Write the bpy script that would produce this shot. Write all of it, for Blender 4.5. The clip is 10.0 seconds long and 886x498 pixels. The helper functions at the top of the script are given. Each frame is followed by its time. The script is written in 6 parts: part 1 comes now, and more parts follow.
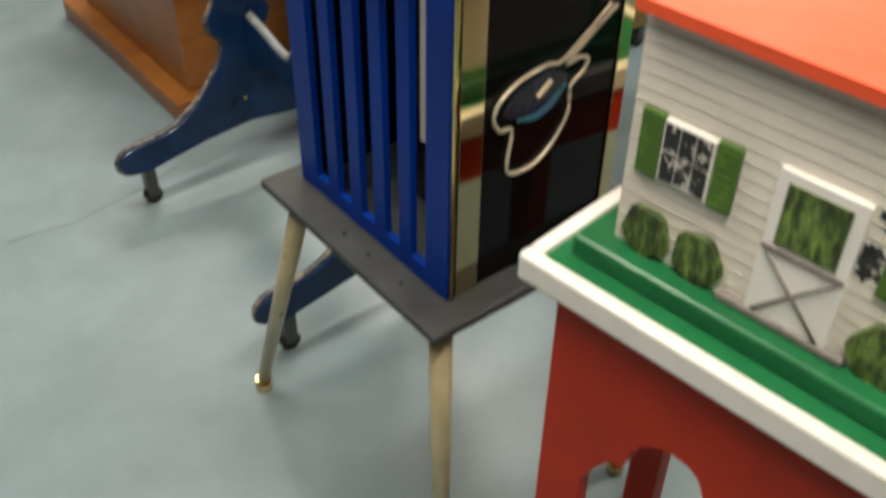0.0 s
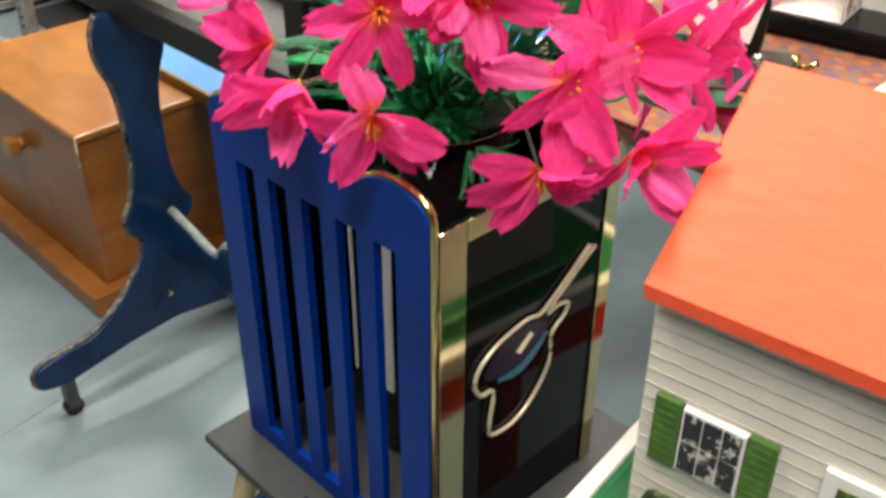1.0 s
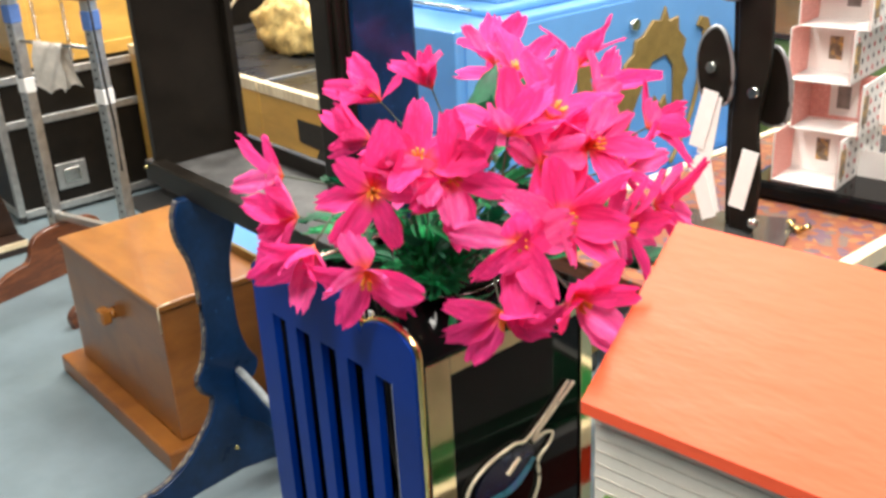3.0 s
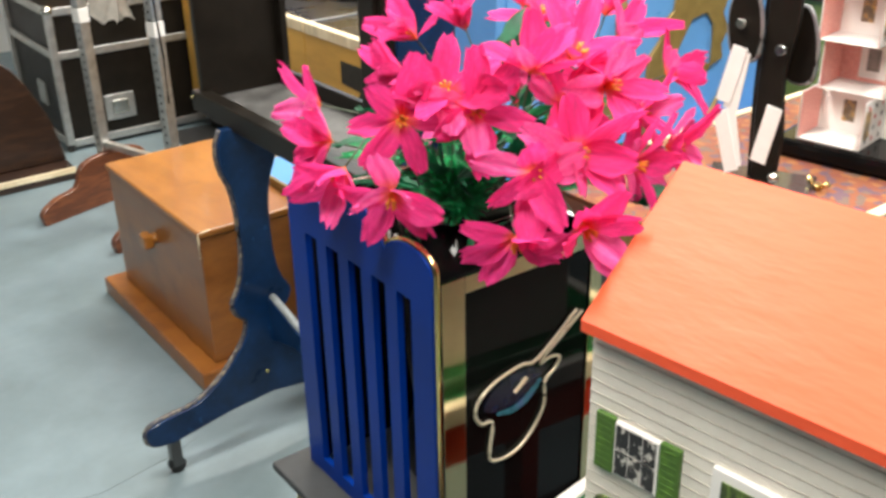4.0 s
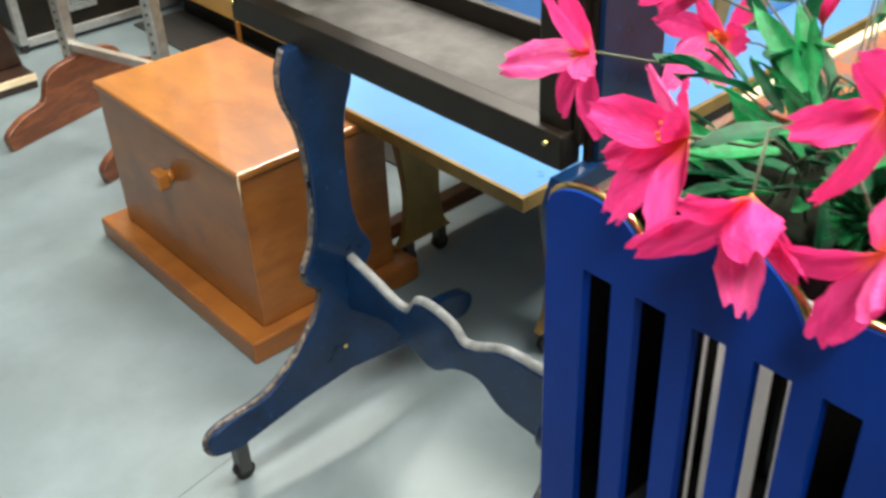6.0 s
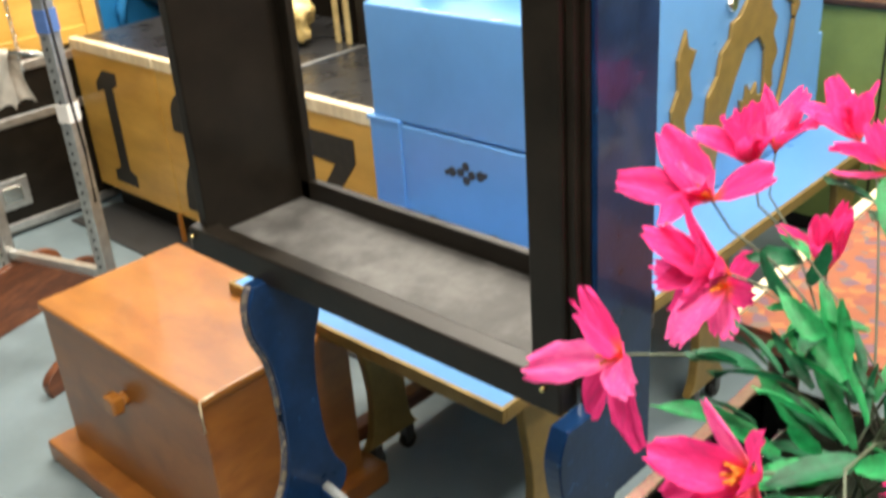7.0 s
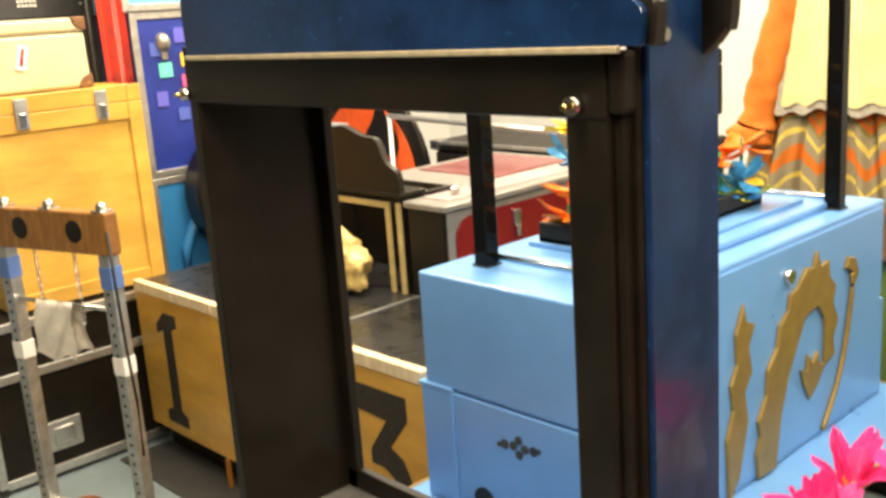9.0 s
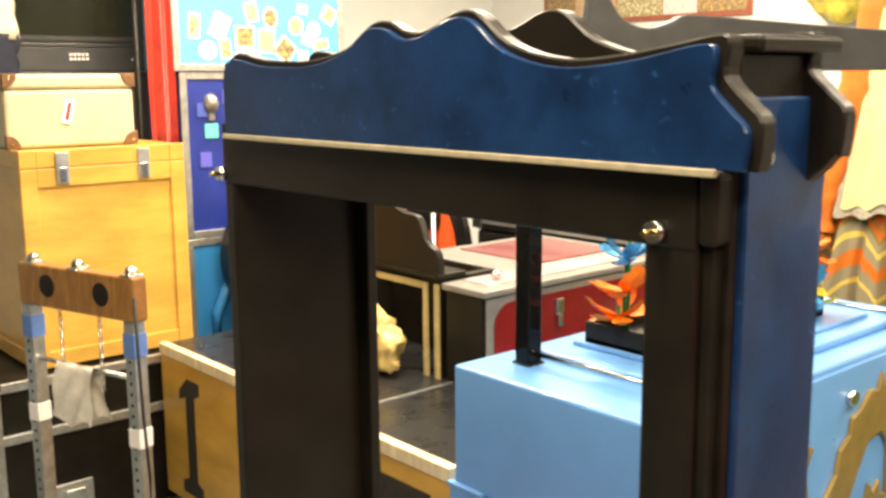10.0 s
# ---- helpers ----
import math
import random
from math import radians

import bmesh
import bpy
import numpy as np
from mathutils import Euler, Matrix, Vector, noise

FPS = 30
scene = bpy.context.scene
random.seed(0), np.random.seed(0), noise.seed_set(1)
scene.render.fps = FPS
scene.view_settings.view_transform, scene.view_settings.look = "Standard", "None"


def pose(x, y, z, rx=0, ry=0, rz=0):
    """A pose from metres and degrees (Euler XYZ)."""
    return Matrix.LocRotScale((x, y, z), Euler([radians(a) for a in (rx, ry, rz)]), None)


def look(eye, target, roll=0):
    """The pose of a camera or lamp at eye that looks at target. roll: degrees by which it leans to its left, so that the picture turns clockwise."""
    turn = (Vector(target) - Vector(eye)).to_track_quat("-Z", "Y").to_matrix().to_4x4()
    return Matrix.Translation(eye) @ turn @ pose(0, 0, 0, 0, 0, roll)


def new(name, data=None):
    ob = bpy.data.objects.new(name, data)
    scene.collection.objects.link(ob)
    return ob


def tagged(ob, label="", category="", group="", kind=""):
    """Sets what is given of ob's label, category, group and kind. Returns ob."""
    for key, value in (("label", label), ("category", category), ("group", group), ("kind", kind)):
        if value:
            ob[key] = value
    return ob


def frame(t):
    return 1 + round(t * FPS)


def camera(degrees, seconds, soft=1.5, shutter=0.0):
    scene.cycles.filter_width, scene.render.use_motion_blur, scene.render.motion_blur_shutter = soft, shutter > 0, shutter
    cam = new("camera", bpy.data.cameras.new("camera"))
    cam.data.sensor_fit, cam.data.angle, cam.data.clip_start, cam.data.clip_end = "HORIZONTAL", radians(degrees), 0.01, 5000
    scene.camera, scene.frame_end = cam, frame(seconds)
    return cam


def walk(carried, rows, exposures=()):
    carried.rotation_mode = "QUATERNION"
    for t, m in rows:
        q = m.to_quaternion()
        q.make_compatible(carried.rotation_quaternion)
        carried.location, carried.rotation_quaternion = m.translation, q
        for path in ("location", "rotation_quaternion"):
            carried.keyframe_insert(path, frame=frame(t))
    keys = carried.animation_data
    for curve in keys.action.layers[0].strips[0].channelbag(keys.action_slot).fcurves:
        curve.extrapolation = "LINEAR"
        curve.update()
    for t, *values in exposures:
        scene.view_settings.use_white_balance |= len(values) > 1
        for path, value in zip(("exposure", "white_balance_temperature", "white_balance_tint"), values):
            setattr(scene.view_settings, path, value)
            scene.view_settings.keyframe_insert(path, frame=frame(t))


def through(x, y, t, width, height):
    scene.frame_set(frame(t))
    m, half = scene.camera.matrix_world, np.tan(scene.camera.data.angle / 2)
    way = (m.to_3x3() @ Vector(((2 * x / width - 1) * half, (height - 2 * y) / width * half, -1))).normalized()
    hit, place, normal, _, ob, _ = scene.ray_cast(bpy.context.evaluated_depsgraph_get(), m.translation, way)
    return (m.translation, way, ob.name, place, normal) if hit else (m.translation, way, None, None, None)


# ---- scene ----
cam = camera(48.0, 10.0, soft=3.0, shutter=0.4)
# seconds, eye, target, roll
PATH = [
    (0, (0.371, 0.574, 1.306), (1.337, 1.777, 0.033), 0.9),
    (0.5, (0.423, 0.701, 1.329), (1.517, 1.91, 0.171), 1.6),
    (1, (0.444, 0.744, 1.366), (1.619, 1.936, 0.271), 0.2),
    (1.5, (0.445, 0.737, 1.395), (1.68, 1.953, 0.399), -1.2),
    (2, (0.428, 0.705, 1.427), (1.671, 2.029, 0.589), -3.0),
    (2.5, (0.416, 0.629, 1.425), (1.612, 2.04, 0.664), -3.4),
    (4, (0.358, 0.479, 1.429), (1.437, 1.924, 0.564), -1.1),
    (4.5, (0.378, 0.618, 1.39), (1.384, 2.099, 0.498), 0.7),
    (5, (0.387, 0.811, 1.368), (1.437, 2.154, 0.321), 1.7),
    (6.3, (0.441, 1.133, 1.349), (1.522, 2.396, 0.238), -3.5),
    (6.5, (0.453, 1.16, 1.365), (1.606, 2.431, 0.338), -3.0),
    (7, (0.453, 1.202, 1.439), (1.724, 2.471, 0.56), -4.3),
    (7.5, (0.425, 1.195, 1.486), (1.752, 2.499, 0.753), -6.7),
    (8, (0.405, 1.204, 1.497), (1.733, 2.532, 0.81), -5.7),
    (8.5, (0.445, 1.216, 1.532), (1.783, 2.594, 0.974), -5.9),
    (9, (0.51, 1.243, 1.545), (1.827, 2.671, 1.07), -4.0),
    (9.5, (0.561, 1.267, 1.559), (1.853, 2.747, 1.187), -1.4),
    (10, (0.583, 1.343, 1.568), (1.871, 2.835, 1.229), -0.5),
]
walk(cam, [(t, look(eye, target, roll)) for t, eye, target, roll in PATH],
     [(0.0, -0.1, 6800, 10), (1.0, 0.1, 6500, 10), (2.5, 0.35, 6300, 12), (5.0, 0.27, 6400, 10), (6.4, 0.5, 6600, 10), (7.2, 0.42, 6900, 10), (8.5, 0.25, 8300, 10), (10.0, 0.4, 8200, 10)])

# ---- world and lights ----
world = bpy.data.worlds.new("world")
scene.world = world
world.use_nodes = True
world.node_tree.nodes["Background"].inputs[0].default_value = (0.9, 0.95, 1.0, 1)
world.node_tree.nodes["Background"].inputs[1].default_value = 0.15

CEILING = 2.9
# the unseen lamp at (2.3, 4.25) is put there to brighten the round sign
LAMPS = [(0.2, 0.4), (2.0, 1.0), (0.68, 1.9), (2.6, 3.2), (4.2, 1.6), (2.3, 4.25), (4.2, 4.4)]
for i, (lx, ly) in enumerate(LAMPS):
    data = bpy.data.lights.new("tube_light", "AREA")
    data.shape, data.size, data.size_y, data.energy = "RECTANGLE", 1.2, 0.3, 56
    data.color = (1.0, 0.94, 0.83)
    lamp = new("tube_light", data)
    lamp.matrix_world = pose(lx, ly, CEILING - 0.09)

# ---- materials ----
MATS = {}


def mat(name, base, rough=0.5, metal=0.0, var=0.12, size=20.0, bump=0.1, second=None, amount=0.5, coat=0.0, fine=200.0, grain=(1, 1, 1), sheen=0.0, spec=0.5, through=0.0):
    """A painted, wooden or metal surface: base colour mottled at two scales, an optional second colour, fine bump."""
    if name in MATS:
        return MATS[name]
    m = bpy.data.materials.new(name)
    m.use_nodes = True
    nt = m.node_tree
    b = nt.nodes["Principled BSDF"]
    tc = nt.nodes.new("ShaderNodeTexCoord")
    mp = nt.nodes.new("ShaderNodeMapping")
    mp.inputs["Scale"].default_value = grain
    nt.links.new(tc.outputs["Object"], mp.inputs["Vector"])
    n1 = nt.nodes.new("ShaderNodeTexNoise")
    n1.inputs["Scale"].default_value = size
    n1.inputs["Detail"].default_value = 5
    n1.inputs["Roughness"].default_value = 0.65
    n2 = nt.nodes.new("ShaderNodeTexNoise")
    n2.inputs["Scale"].default_value = fine
    n2.inputs["Detail"].default_value = 3
    for n in (n1, n2):
        nt.links.new(mp.outputs["Vector"], n.inputs["Vector"])
    ramp = nt.nodes.new("ShaderNodeValToRGB")
    lo = tuple(c * (1 - var * 1.6) for c in base)
    hi = tuple(min(1, c * (1 + var)) for c in base)
    ramp.color_ramp.elements[0].position, ramp.color_ramp.elements[1].position = 0.3, 0.7
    ramp.color_ramp.elements[0].color, ramp.color_ramp.elements[1].color = (*lo, 1), (*hi, 1)
    if second:
        e = ramp.color_ramp.elements.new(0.3 + 0.4 * amount)
        e.color = (*second, 1)
    nt.links.new(n1.outputs["Fac"], ramp.inputs["Fac"])
    nt.links.new(ramp.outputs["Color"], b.inputs["Base Color"])
    r = nt.nodes.new("ShaderNodeMapRange")
    r.inputs["To Min"].default_value, r.inputs["To Max"].default_value = max(0.02, rough * 0.75), min(1, rough * 1.25)
    nt.links.new(n1.outputs["Fac"], r.inputs["Value"])
    nt.links.new(r.outputs["Result"], b.inputs["Roughness"])
    bp = nt.nodes.new("ShaderNodeBump")
    bp.inputs["Strength"].default_value, bp.inputs["Distance"].default_value = bump, 0.002
    nt.links.new(n2.outputs["Fac"], bp.inputs["Height"])
    nt.links.new(bp.outputs["Normal"], b.inputs["Normal"])
    b.inputs["Metallic"].default_value = metal
    b.inputs["Specular IOR Level"].default_value = spec
    if through:
        tr, mx = nt.nodes.new("ShaderNodeBsdfTranslucent"), nt.nodes.new("ShaderNodeMixShader")
        mx.inputs["Fac"].default_value = through
        nt.links.new(ramp.outputs["Color"], tr.inputs["Color"])
        nt.links.new(b.outputs["BSDF"], mx.inputs[1])
        nt.links.new(tr.outputs["BSDF"], mx.inputs[2])
        nt.links.new(mx.outputs["Shader"], nt.nodes["Material Output"].inputs["Surface"])
    b.inputs["Coat Weight"].default_value = coat
    b.inputs["Coat Roughness"].default_value = 0.08
    b.inputs["Sheen Weight"].default_value = sheen
    MATS[name] = m
    return m


def wood(name, base, dark, rough=0.35, axis=(1, 1, 1), coat=0.15, size=9.0):
    return mat(name, base, rough, var=0.15, size=size, bump=0.12, second=dark, amount=0.35, coat=coat, fine=90, grain=axis)


def lit(name, base, strength):
    m = bpy.data.materials.new(name)
    m.use_nodes = True
    b = m.node_tree.nodes["Principled BSDF"]
    b.inputs["Base Color"].default_value = (*base, 1)
    b.inputs["Emission Color"].default_value = (*base, 1)
    b.inputs["Emission Strength"].default_value = strength
    return m


FLOOR = mat("painted_concrete", (0.192, 0.250, 0.280), 0.42, var=0.10, size=2.6, bump=0.14, second=(0.162, 0.212, 0.232), amount=0.3)
WALL = mat("white_wall", (0.82, 0.81, 0.78), 0.7, var=0.03, size=3)
DIMWALL = mat("unseen_dark_wall", (0.10, 0.09, 0.08), 0.9, var=0.3, size=4)
ROYAL = mat("royal_blue_lacquer", (0.001, 0.030, 0.25), 0.36, var=0.12, size=6, bump=0.04, spec=0.12)
NAVY = mat("navy_blue_paint", (0.004, 0.024, 0.080), 0.30, var=0.30, size=14, bump=0.12, coat=0.3, spec=0.25)
BLACK = mat("black_paint", (0.011, 0.0085, 0.006), 0.40, var=0.3, size=12, bump=0.12, spec=0.26)
DUSTY = mat("dusty_black_felt", (0.082, 0.080, 0.078), 0.7, var=0.45, size=9, bump=0.4, second=(0.05, 0.048, 0.046), amount=0.4)
WORN = mat("worn_plywood_edge", (0.30, 0.25, 0.17), 0.6, var=0.3, size=40, second=(0.03, 0.035, 0.06), amount=0.45)
BRASS = mat("polished_brass_trim", (0.75, 0.58, 0.24), 0.16, metal=1.0, var=0.1, size=30, bump=0.03)
GOLDP = mat("gold_mirror_strip", (0.62, 0.52, 0.30), 0.08, metal=1.0, var=0.05, size=20, bump=0.01)
GLOSS = mat("black_gloss_acrylic", (0.005, 0.005, 0.005), 0.05, var=0.1, size=10, bump=0.003, spec=0.12)
SLATE = mat("dark_grey_board", (0.035, 0.038, 0.040), 0.6, var=0.25, size=20, bump=0.25)
STEEL = mat("chromed_steel", (0.65, 0.64, 0.60), 0.22, metal=1.0, var=0.1, size=30)
ALU = mat("aluminium_extrusion", (0.62, 0.62, 0.60), 0.38, metal=0.9, var=0.15, size=40, bump=0.15)
LEGM = mat("tan_painted_leg", (0.47, 0.40, 0.24), 0.3, metal=0.35, var=0.08, size=20)
OAK = wood("orange_oak", (0.275, 0.102, 0.019), (0.225, 0.078, 0.015), axis=(1, 1, 3), size=5)
OAKTOP = wood("orange_oak_top", (0.325, 0.126, 0.020), (0.28, 0.102, 0.016), axis=(3, 1, 1), size=5, coat=0.3)
BROWN = wood("red_brown_wood", (0.20, 0.065, 0.022), (0.10, 0.03, 0.012), axis=(1, 1, 5))
DARKW = wood("dark_brown_wood", (0.045, 0.02, 0.010), (0.022, 0.011, 0.007), axis=(1, 1, 5))
YELLOW = wood("yellow_pine_ply", (0.66, 0.385, 0.085), (0.60, 0.335, 0.068), axis=(1, 1, 4), size=2.5)
PALE = wood("pale_pine_strip", (0.85, 0.74, 0.54), (0.74, 0.60, 0.38), axis=(1, 6, 1))
SKY = mat("sky_blue_paint", (0.12, 0.32, 0.66), 0.3, var=0.05, size=5, bump=0.05, coat=0.15)
GREEN = mat("green_gloss_paint", (0.012, 0.15, 0.052), 0.3, var=0.15, size=12, bump=0.12)
OLIVE = mat("olive_green_paint", (0.12, 0.175, 0.05), 0.5, var=0.12, size=7)
RED = mat("oxide_red_paint", (0.50, 0.034, 0.012), 0.5, var=0.12, size=6, bump=0.12, spec=0.2)
WHITE = mat("white_gloss_paint", (0.80, 0.78, 0.73), 0.35, var=0.05, size=20, bump=0.1)
ORANGE = mat("orange_roof_paint", (0.86, 0.110, 0.042), 0.43, var=0.05, size=5, bump=1.0, fine=34, grain=(1, 0.3, 1), spec=0.24)
CLAPLINE = mat("faint_grey_print", (0.52, 0.49, 0.43), 0.7)
SIDING = mat("cream_house_board", (0.78, 0.74, 0.66), 0.6, var=0.06, size=10)
INK = mat("grey_print", (0.24, 0.22, 0.20), 0.7, var=0.2, size=60)
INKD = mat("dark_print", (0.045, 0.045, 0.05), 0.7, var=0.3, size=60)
SHUT = mat("leaf_green_print", (0.085, 0.185, 0.022), 0.6, var=0.2, size=70, second=(0.06, 0.14, 0.018))
BUSH = mat("printed_bush_green", (0.15, 0.22, 0.045), 0.6, var=0.6, size=75, second=(0.050, 0.085, 0.020), amount=0.45, grain=(1, 1.6, 0.45))
PETAL = mat("magenta_feather", (0.90, 0.080, 0.31), 0.7, var=0.2, size=170, bump=0.6, second=(0.82, 0.040, 0.25), amount=0.45, grain=(0.12, 1, 1), fine=500, spec=0.2, through=0.4)
PETAL2 = mat("pink_feather", (0.90, 0.19, 0.46), 0.7, var=0.18, size=170, bump=0.6, second=(0.86, 0.085, 0.34), amount=0.45, grain=(0.12, 1, 1), fine=500, spec=0.2, through=0.4)
STAMEN = mat("orange_stamen", (0.90, 0.26, 0.03), 0.7, var=0.3, size=90)
LEAF = mat("green_feather_leaf", (0.010, 0.27, 0.080), 0.55, var=0.4, size=40, bump=0.3, through=0.3)
LEAF2 = mat("dark_green_feather_leaf", (0.005, 0.11, 0.045), 0.55, var=0.4, size=40, bump=0.3, through=0.3)
TUFT = mat("bright_green_feather", (0.012, 0.42, 0.12), 0.6, var=0.4, size=60, bump=0.3, through=0.3)
WIRE = mat("dark_stem_wire", (0.05, 0.07, 0.04), 0.5)
GOLDB = mat("bronze_gold_paint", (0.28, 0.185, 0.055), 0.42, metal=0.3, var=0.15, size=25)
RUBBER = mat("black_rubber", (0.012, 0.012, 0.012), 0.6)
WHITEC = mat("white_card", (0.85, 0.83, 0.80), 0.5, var=0.03, size=20)
REDP = mat("red_print", (0.65, 0.03, 0.03), 0.5)
PINKIN = mat("pink_card_back", (0.80, 0.46, 0.40), 0.55, var=0.12, size=200, second=(0.72, 0.30, 0.26), amount=0.4)


PANE = mat("printed_pane", (0.05, 0.05, 0.055), 0.6, var=0.4, size=85, second=(0.52, 0.50, 0.46), amount=0.6, bump=0.02)
for node in PANE.node_tree.nodes:
    if node.bl_idname == "ShaderNodeValToRGB":
        node.color_ramp.interpolation = "CONSTANT"


def stain(m, scale, low, high, dark):
    """Broad worn and dirty patches over a painted surface."""
    nt = m.node_tree
    b = nt.nodes["Principled BSDF"]
    src = b.inputs["Base Color"].links[0].from_socket
    tc = nt.nodes["Texture Coordinate"]
    n = nt.nodes.new("ShaderNodeTexNoise")
    n.inputs["Scale"].default_value, n.inputs["Detail"].default_value = scale, 6
    n.inputs["Distortion"].default_value = 0.8
    nt.links.new(tc.outputs["Object"], n.inputs["Vector"])
    r = nt.nodes.new("ShaderNodeMapRange")
    r.inputs["From Min"].default_value, r.inputs["From Max"].default_value = low, high
    nt.links.new(n.outputs["Fac"], r.inputs["Value"])
    mix = nt.nodes.new("ShaderNodeMix")
    mix.data_type, mix.blend_type = "RGBA", "MULTIPLY"
    mix.inputs["B"].default_value = (*dark, 1)
    nt.links.new(r.outputs["Result"], mix.inputs["Factor"])
    nt.links.new(src, mix.inputs["A"])
    nt.links.new(mix.outputs["Result"], b.inputs["Base Color"])


stain(FLOOR, 3.4, 0.52, 0.80, (0.80, 0.80, 0.77))
stain(OAKTOP, 7.0, 0.5, 0.8, (0.75, 0.68, 0.6))
stain(OAK, 7.0, 0.48, 0.8, (0.6, 0.52, 0.48))
stain(YELLOW, 3.0, 0.5, 0.8, (0.85, 0.8, 0.7))
stain(NAVY, 70.0, 0.66, 0.70, (2.6, 2.6, 2.2))
stain(ORANGE, 9.0, 0.55, 0.8, (1.0, 0.85, 0.8))


def orange_throat(m):
    """The base of each petal is dyed orange, fading out along its length."""
    nt = m.node_tree
    b = nt.nodes["Principled BSDF"]
    src = b.inputs["Base Color"].links[0].from_socket
    sp, r, mix = nt.nodes.new("ShaderNodeSeparateXYZ"), nt.nodes.new("ShaderNodeMapRange"), nt.nodes.new("ShaderNodeMix")
    nt.links.new(nt.nodes["Texture Coordinate"].outputs["Object"], sp.inputs["Vector"])
    r.inputs["From Min"].default_value, r.inputs["From Max"].default_value = 0.018, 0.002
    r.inputs["To Max"].default_value = 0.8
    nt.links.new(sp.outputs["X"], r.inputs["Value"])
    mix.data_type = "RGBA"
    mix.inputs["B"].default_value = (0.90, 0.20, 0.03, 1)
    nt.links.new(r.outputs["Result"], mix.inputs["Factor"])
    nt.links.new(src, mix.inputs["A"])
    for n in [l.to_socket for l in src.links if l.to_socket.node != mix]:
        nt.links.new(mix.outputs["Result"], n)


orange_throat(PETAL)
orange_throat(PETAL2)


# ---- building helpers ----
def mesh_object(name, bm, material, smooth=False):
    bmesh.ops.recalc_face_normals(bm, faces=bm.faces)
    me = bpy.data.meshes.new(name)
    bm.to_mesh(me)
    bm.free()
    if smooth:
        for p in me.polygons:
            p.use_smooth = True
    for m in (material if isinstance(material, (list, tuple)) else [material]):
        me.materials.append(m)
    return new(name, me)


def part(name, bm, material, parent, label="", smooth=False):
    ob = mesh_object(name, bm, material, smooth)
    ob.parent = parent
    if label:
        ob["label"] = label
    return ob


def thing(name, m, label, category, group=""):
    ob = new(name)
    ob.empty_display_size = 0.05
    ob.matrix_world = m
    return tagged(ob, label, category, group)


def setting(name, bm, material, label, category):
    return tagged(mesh_object(name, bm, material), label, category, kind="structure")


def solid(x0, x1, y0, y1, z0, z1, bevel=0.003, bm=None):
    """A box with softened edges."""
    out = bm or bmesh.new()
    c = bmesh.new()
    bmesh.ops.create_cube(c, size=1)
    for v in c.verts:
        v.co = ((x0 + x1) / 2 + v.co.x * (x1 - x0), (y0 + y1) / 2 + v.co.y * (y1 - y0), (z0 + z1) / 2 + v.co.z * (z1 - z0))
    if bevel:
        bmesh.ops.bevel(c, geom=c.edges[:], offset=min(bevel, 0.3 * min(abs(x1 - x0), abs(y1 - y0), abs(z1 - z0))), segments=2, affect="EDGES", profile=0.5)
    merge(out, c)
    return out


def merge(out, c, m=None):
    if m:
        bmesh.ops.transform(c, matrix=m, verts=c.verts)
    ids = {}
    for v in c.verts:
        ids[v] = out.verts.new(v.co)
    for f in c.faces:
        try:
            g = out.faces.new([ids[v] for v in f.verts])
            g.material_index, g.smooth = f.material_index, f.smooth
        except ValueError:
            pass
    c.free()
    return out


def prism(points, depth, m=None, bevel=0.002):
    """A flat outline (u, v) in the local xy plane, given thickness along +z, then placed by m."""
    bm = bmesh.new()
    f = bm.faces.new([bm.verts.new((u, v, 0)) for u, v in points])
    r = bmesh.ops.extrude_face_region(bm, geom=[f])
    bmesh.ops.translate(bm, vec=(0, 0, depth), verts=[v for v in r["geom"] if isinstance(v, bmesh.types.BMVert)])
    bmesh.ops.recalc_face_normals(bm, faces=bm.faces)
    if bevel:
        edges = [e for e in bm.edges if len(e.link_faces) == 2 and abs(e.verts[0].co.z - e.verts[1].co.z) < 1e-6]
        bmesh.ops.bevel(bm, geom=edges, offset=min(bevel, depth * 0.3), segments=1, affect="EDGES")
    if m:
        bmesh.ops.transform(bm, matrix=m, verts=bm.verts)
    return bm


def tube(a, b, r0, r1=None, n=14, bm=None, caps=True):
    """A round bar from a to b."""
    a, b = Vector(a), Vector(b)
    c = bmesh.new()
    bmesh.ops.create_cone(c, cap_ends=caps, segments=n, radius1=r0, radius2=r0 if r1 is None else r1, depth=(b - a).length)
    for f in c.faces:
        f.smooth = len(f.verts) == 4
    m = Matrix.Translation((a + b) / 2) @ (b - a).to_track_quat("Z", "Y").to_matrix().to_4x4()
    return merge(bm if bm else bmesh.new(), c, m)


def rod(points, r, n=6, bm=None, closed=False):
    """A bent bar along the points."""
    out = bm if bm else bmesh.new()
    pts = [Vector(p) for p in points]
    rings = []
    for i, p in enumerate(pts):
        t = (pts[min(i + 1, len(pts) - 1)] - pts[max(i - 1, 0)]).normalized()
        q = t.to_track_quat("Z", "Y")
        rings.append([out.verts.new(p + q @ Vector((r * math.cos(2 * math.pi * k / n), r * math.sin(2 * math.pi * k / n), 0))) for k in range(n)])
    for a, b in zip(rings, rings[1:]):
        for k in range(n):
            out.faces.new((a[k], a[(k + 1) % n], b[(k + 1) % n], b[k])).smooth = True
    out.faces.new(rings[0][::-1]), out.faces.new(rings[-1])
    return out


def ball(c, r, bm=None, flat=1.0, u=12, v=8):
    b = bmesh.new()
    bmesh.ops.create_uvsphere(b, u_segments=u, v_segments=v, radius=r)
    for f in b.faces:
        f.smooth = True
    return merge(bm if bm else bmesh.new(), b, Matrix.Translation(c) @ Matrix.Diagonal((1, 1, flat, 1)))


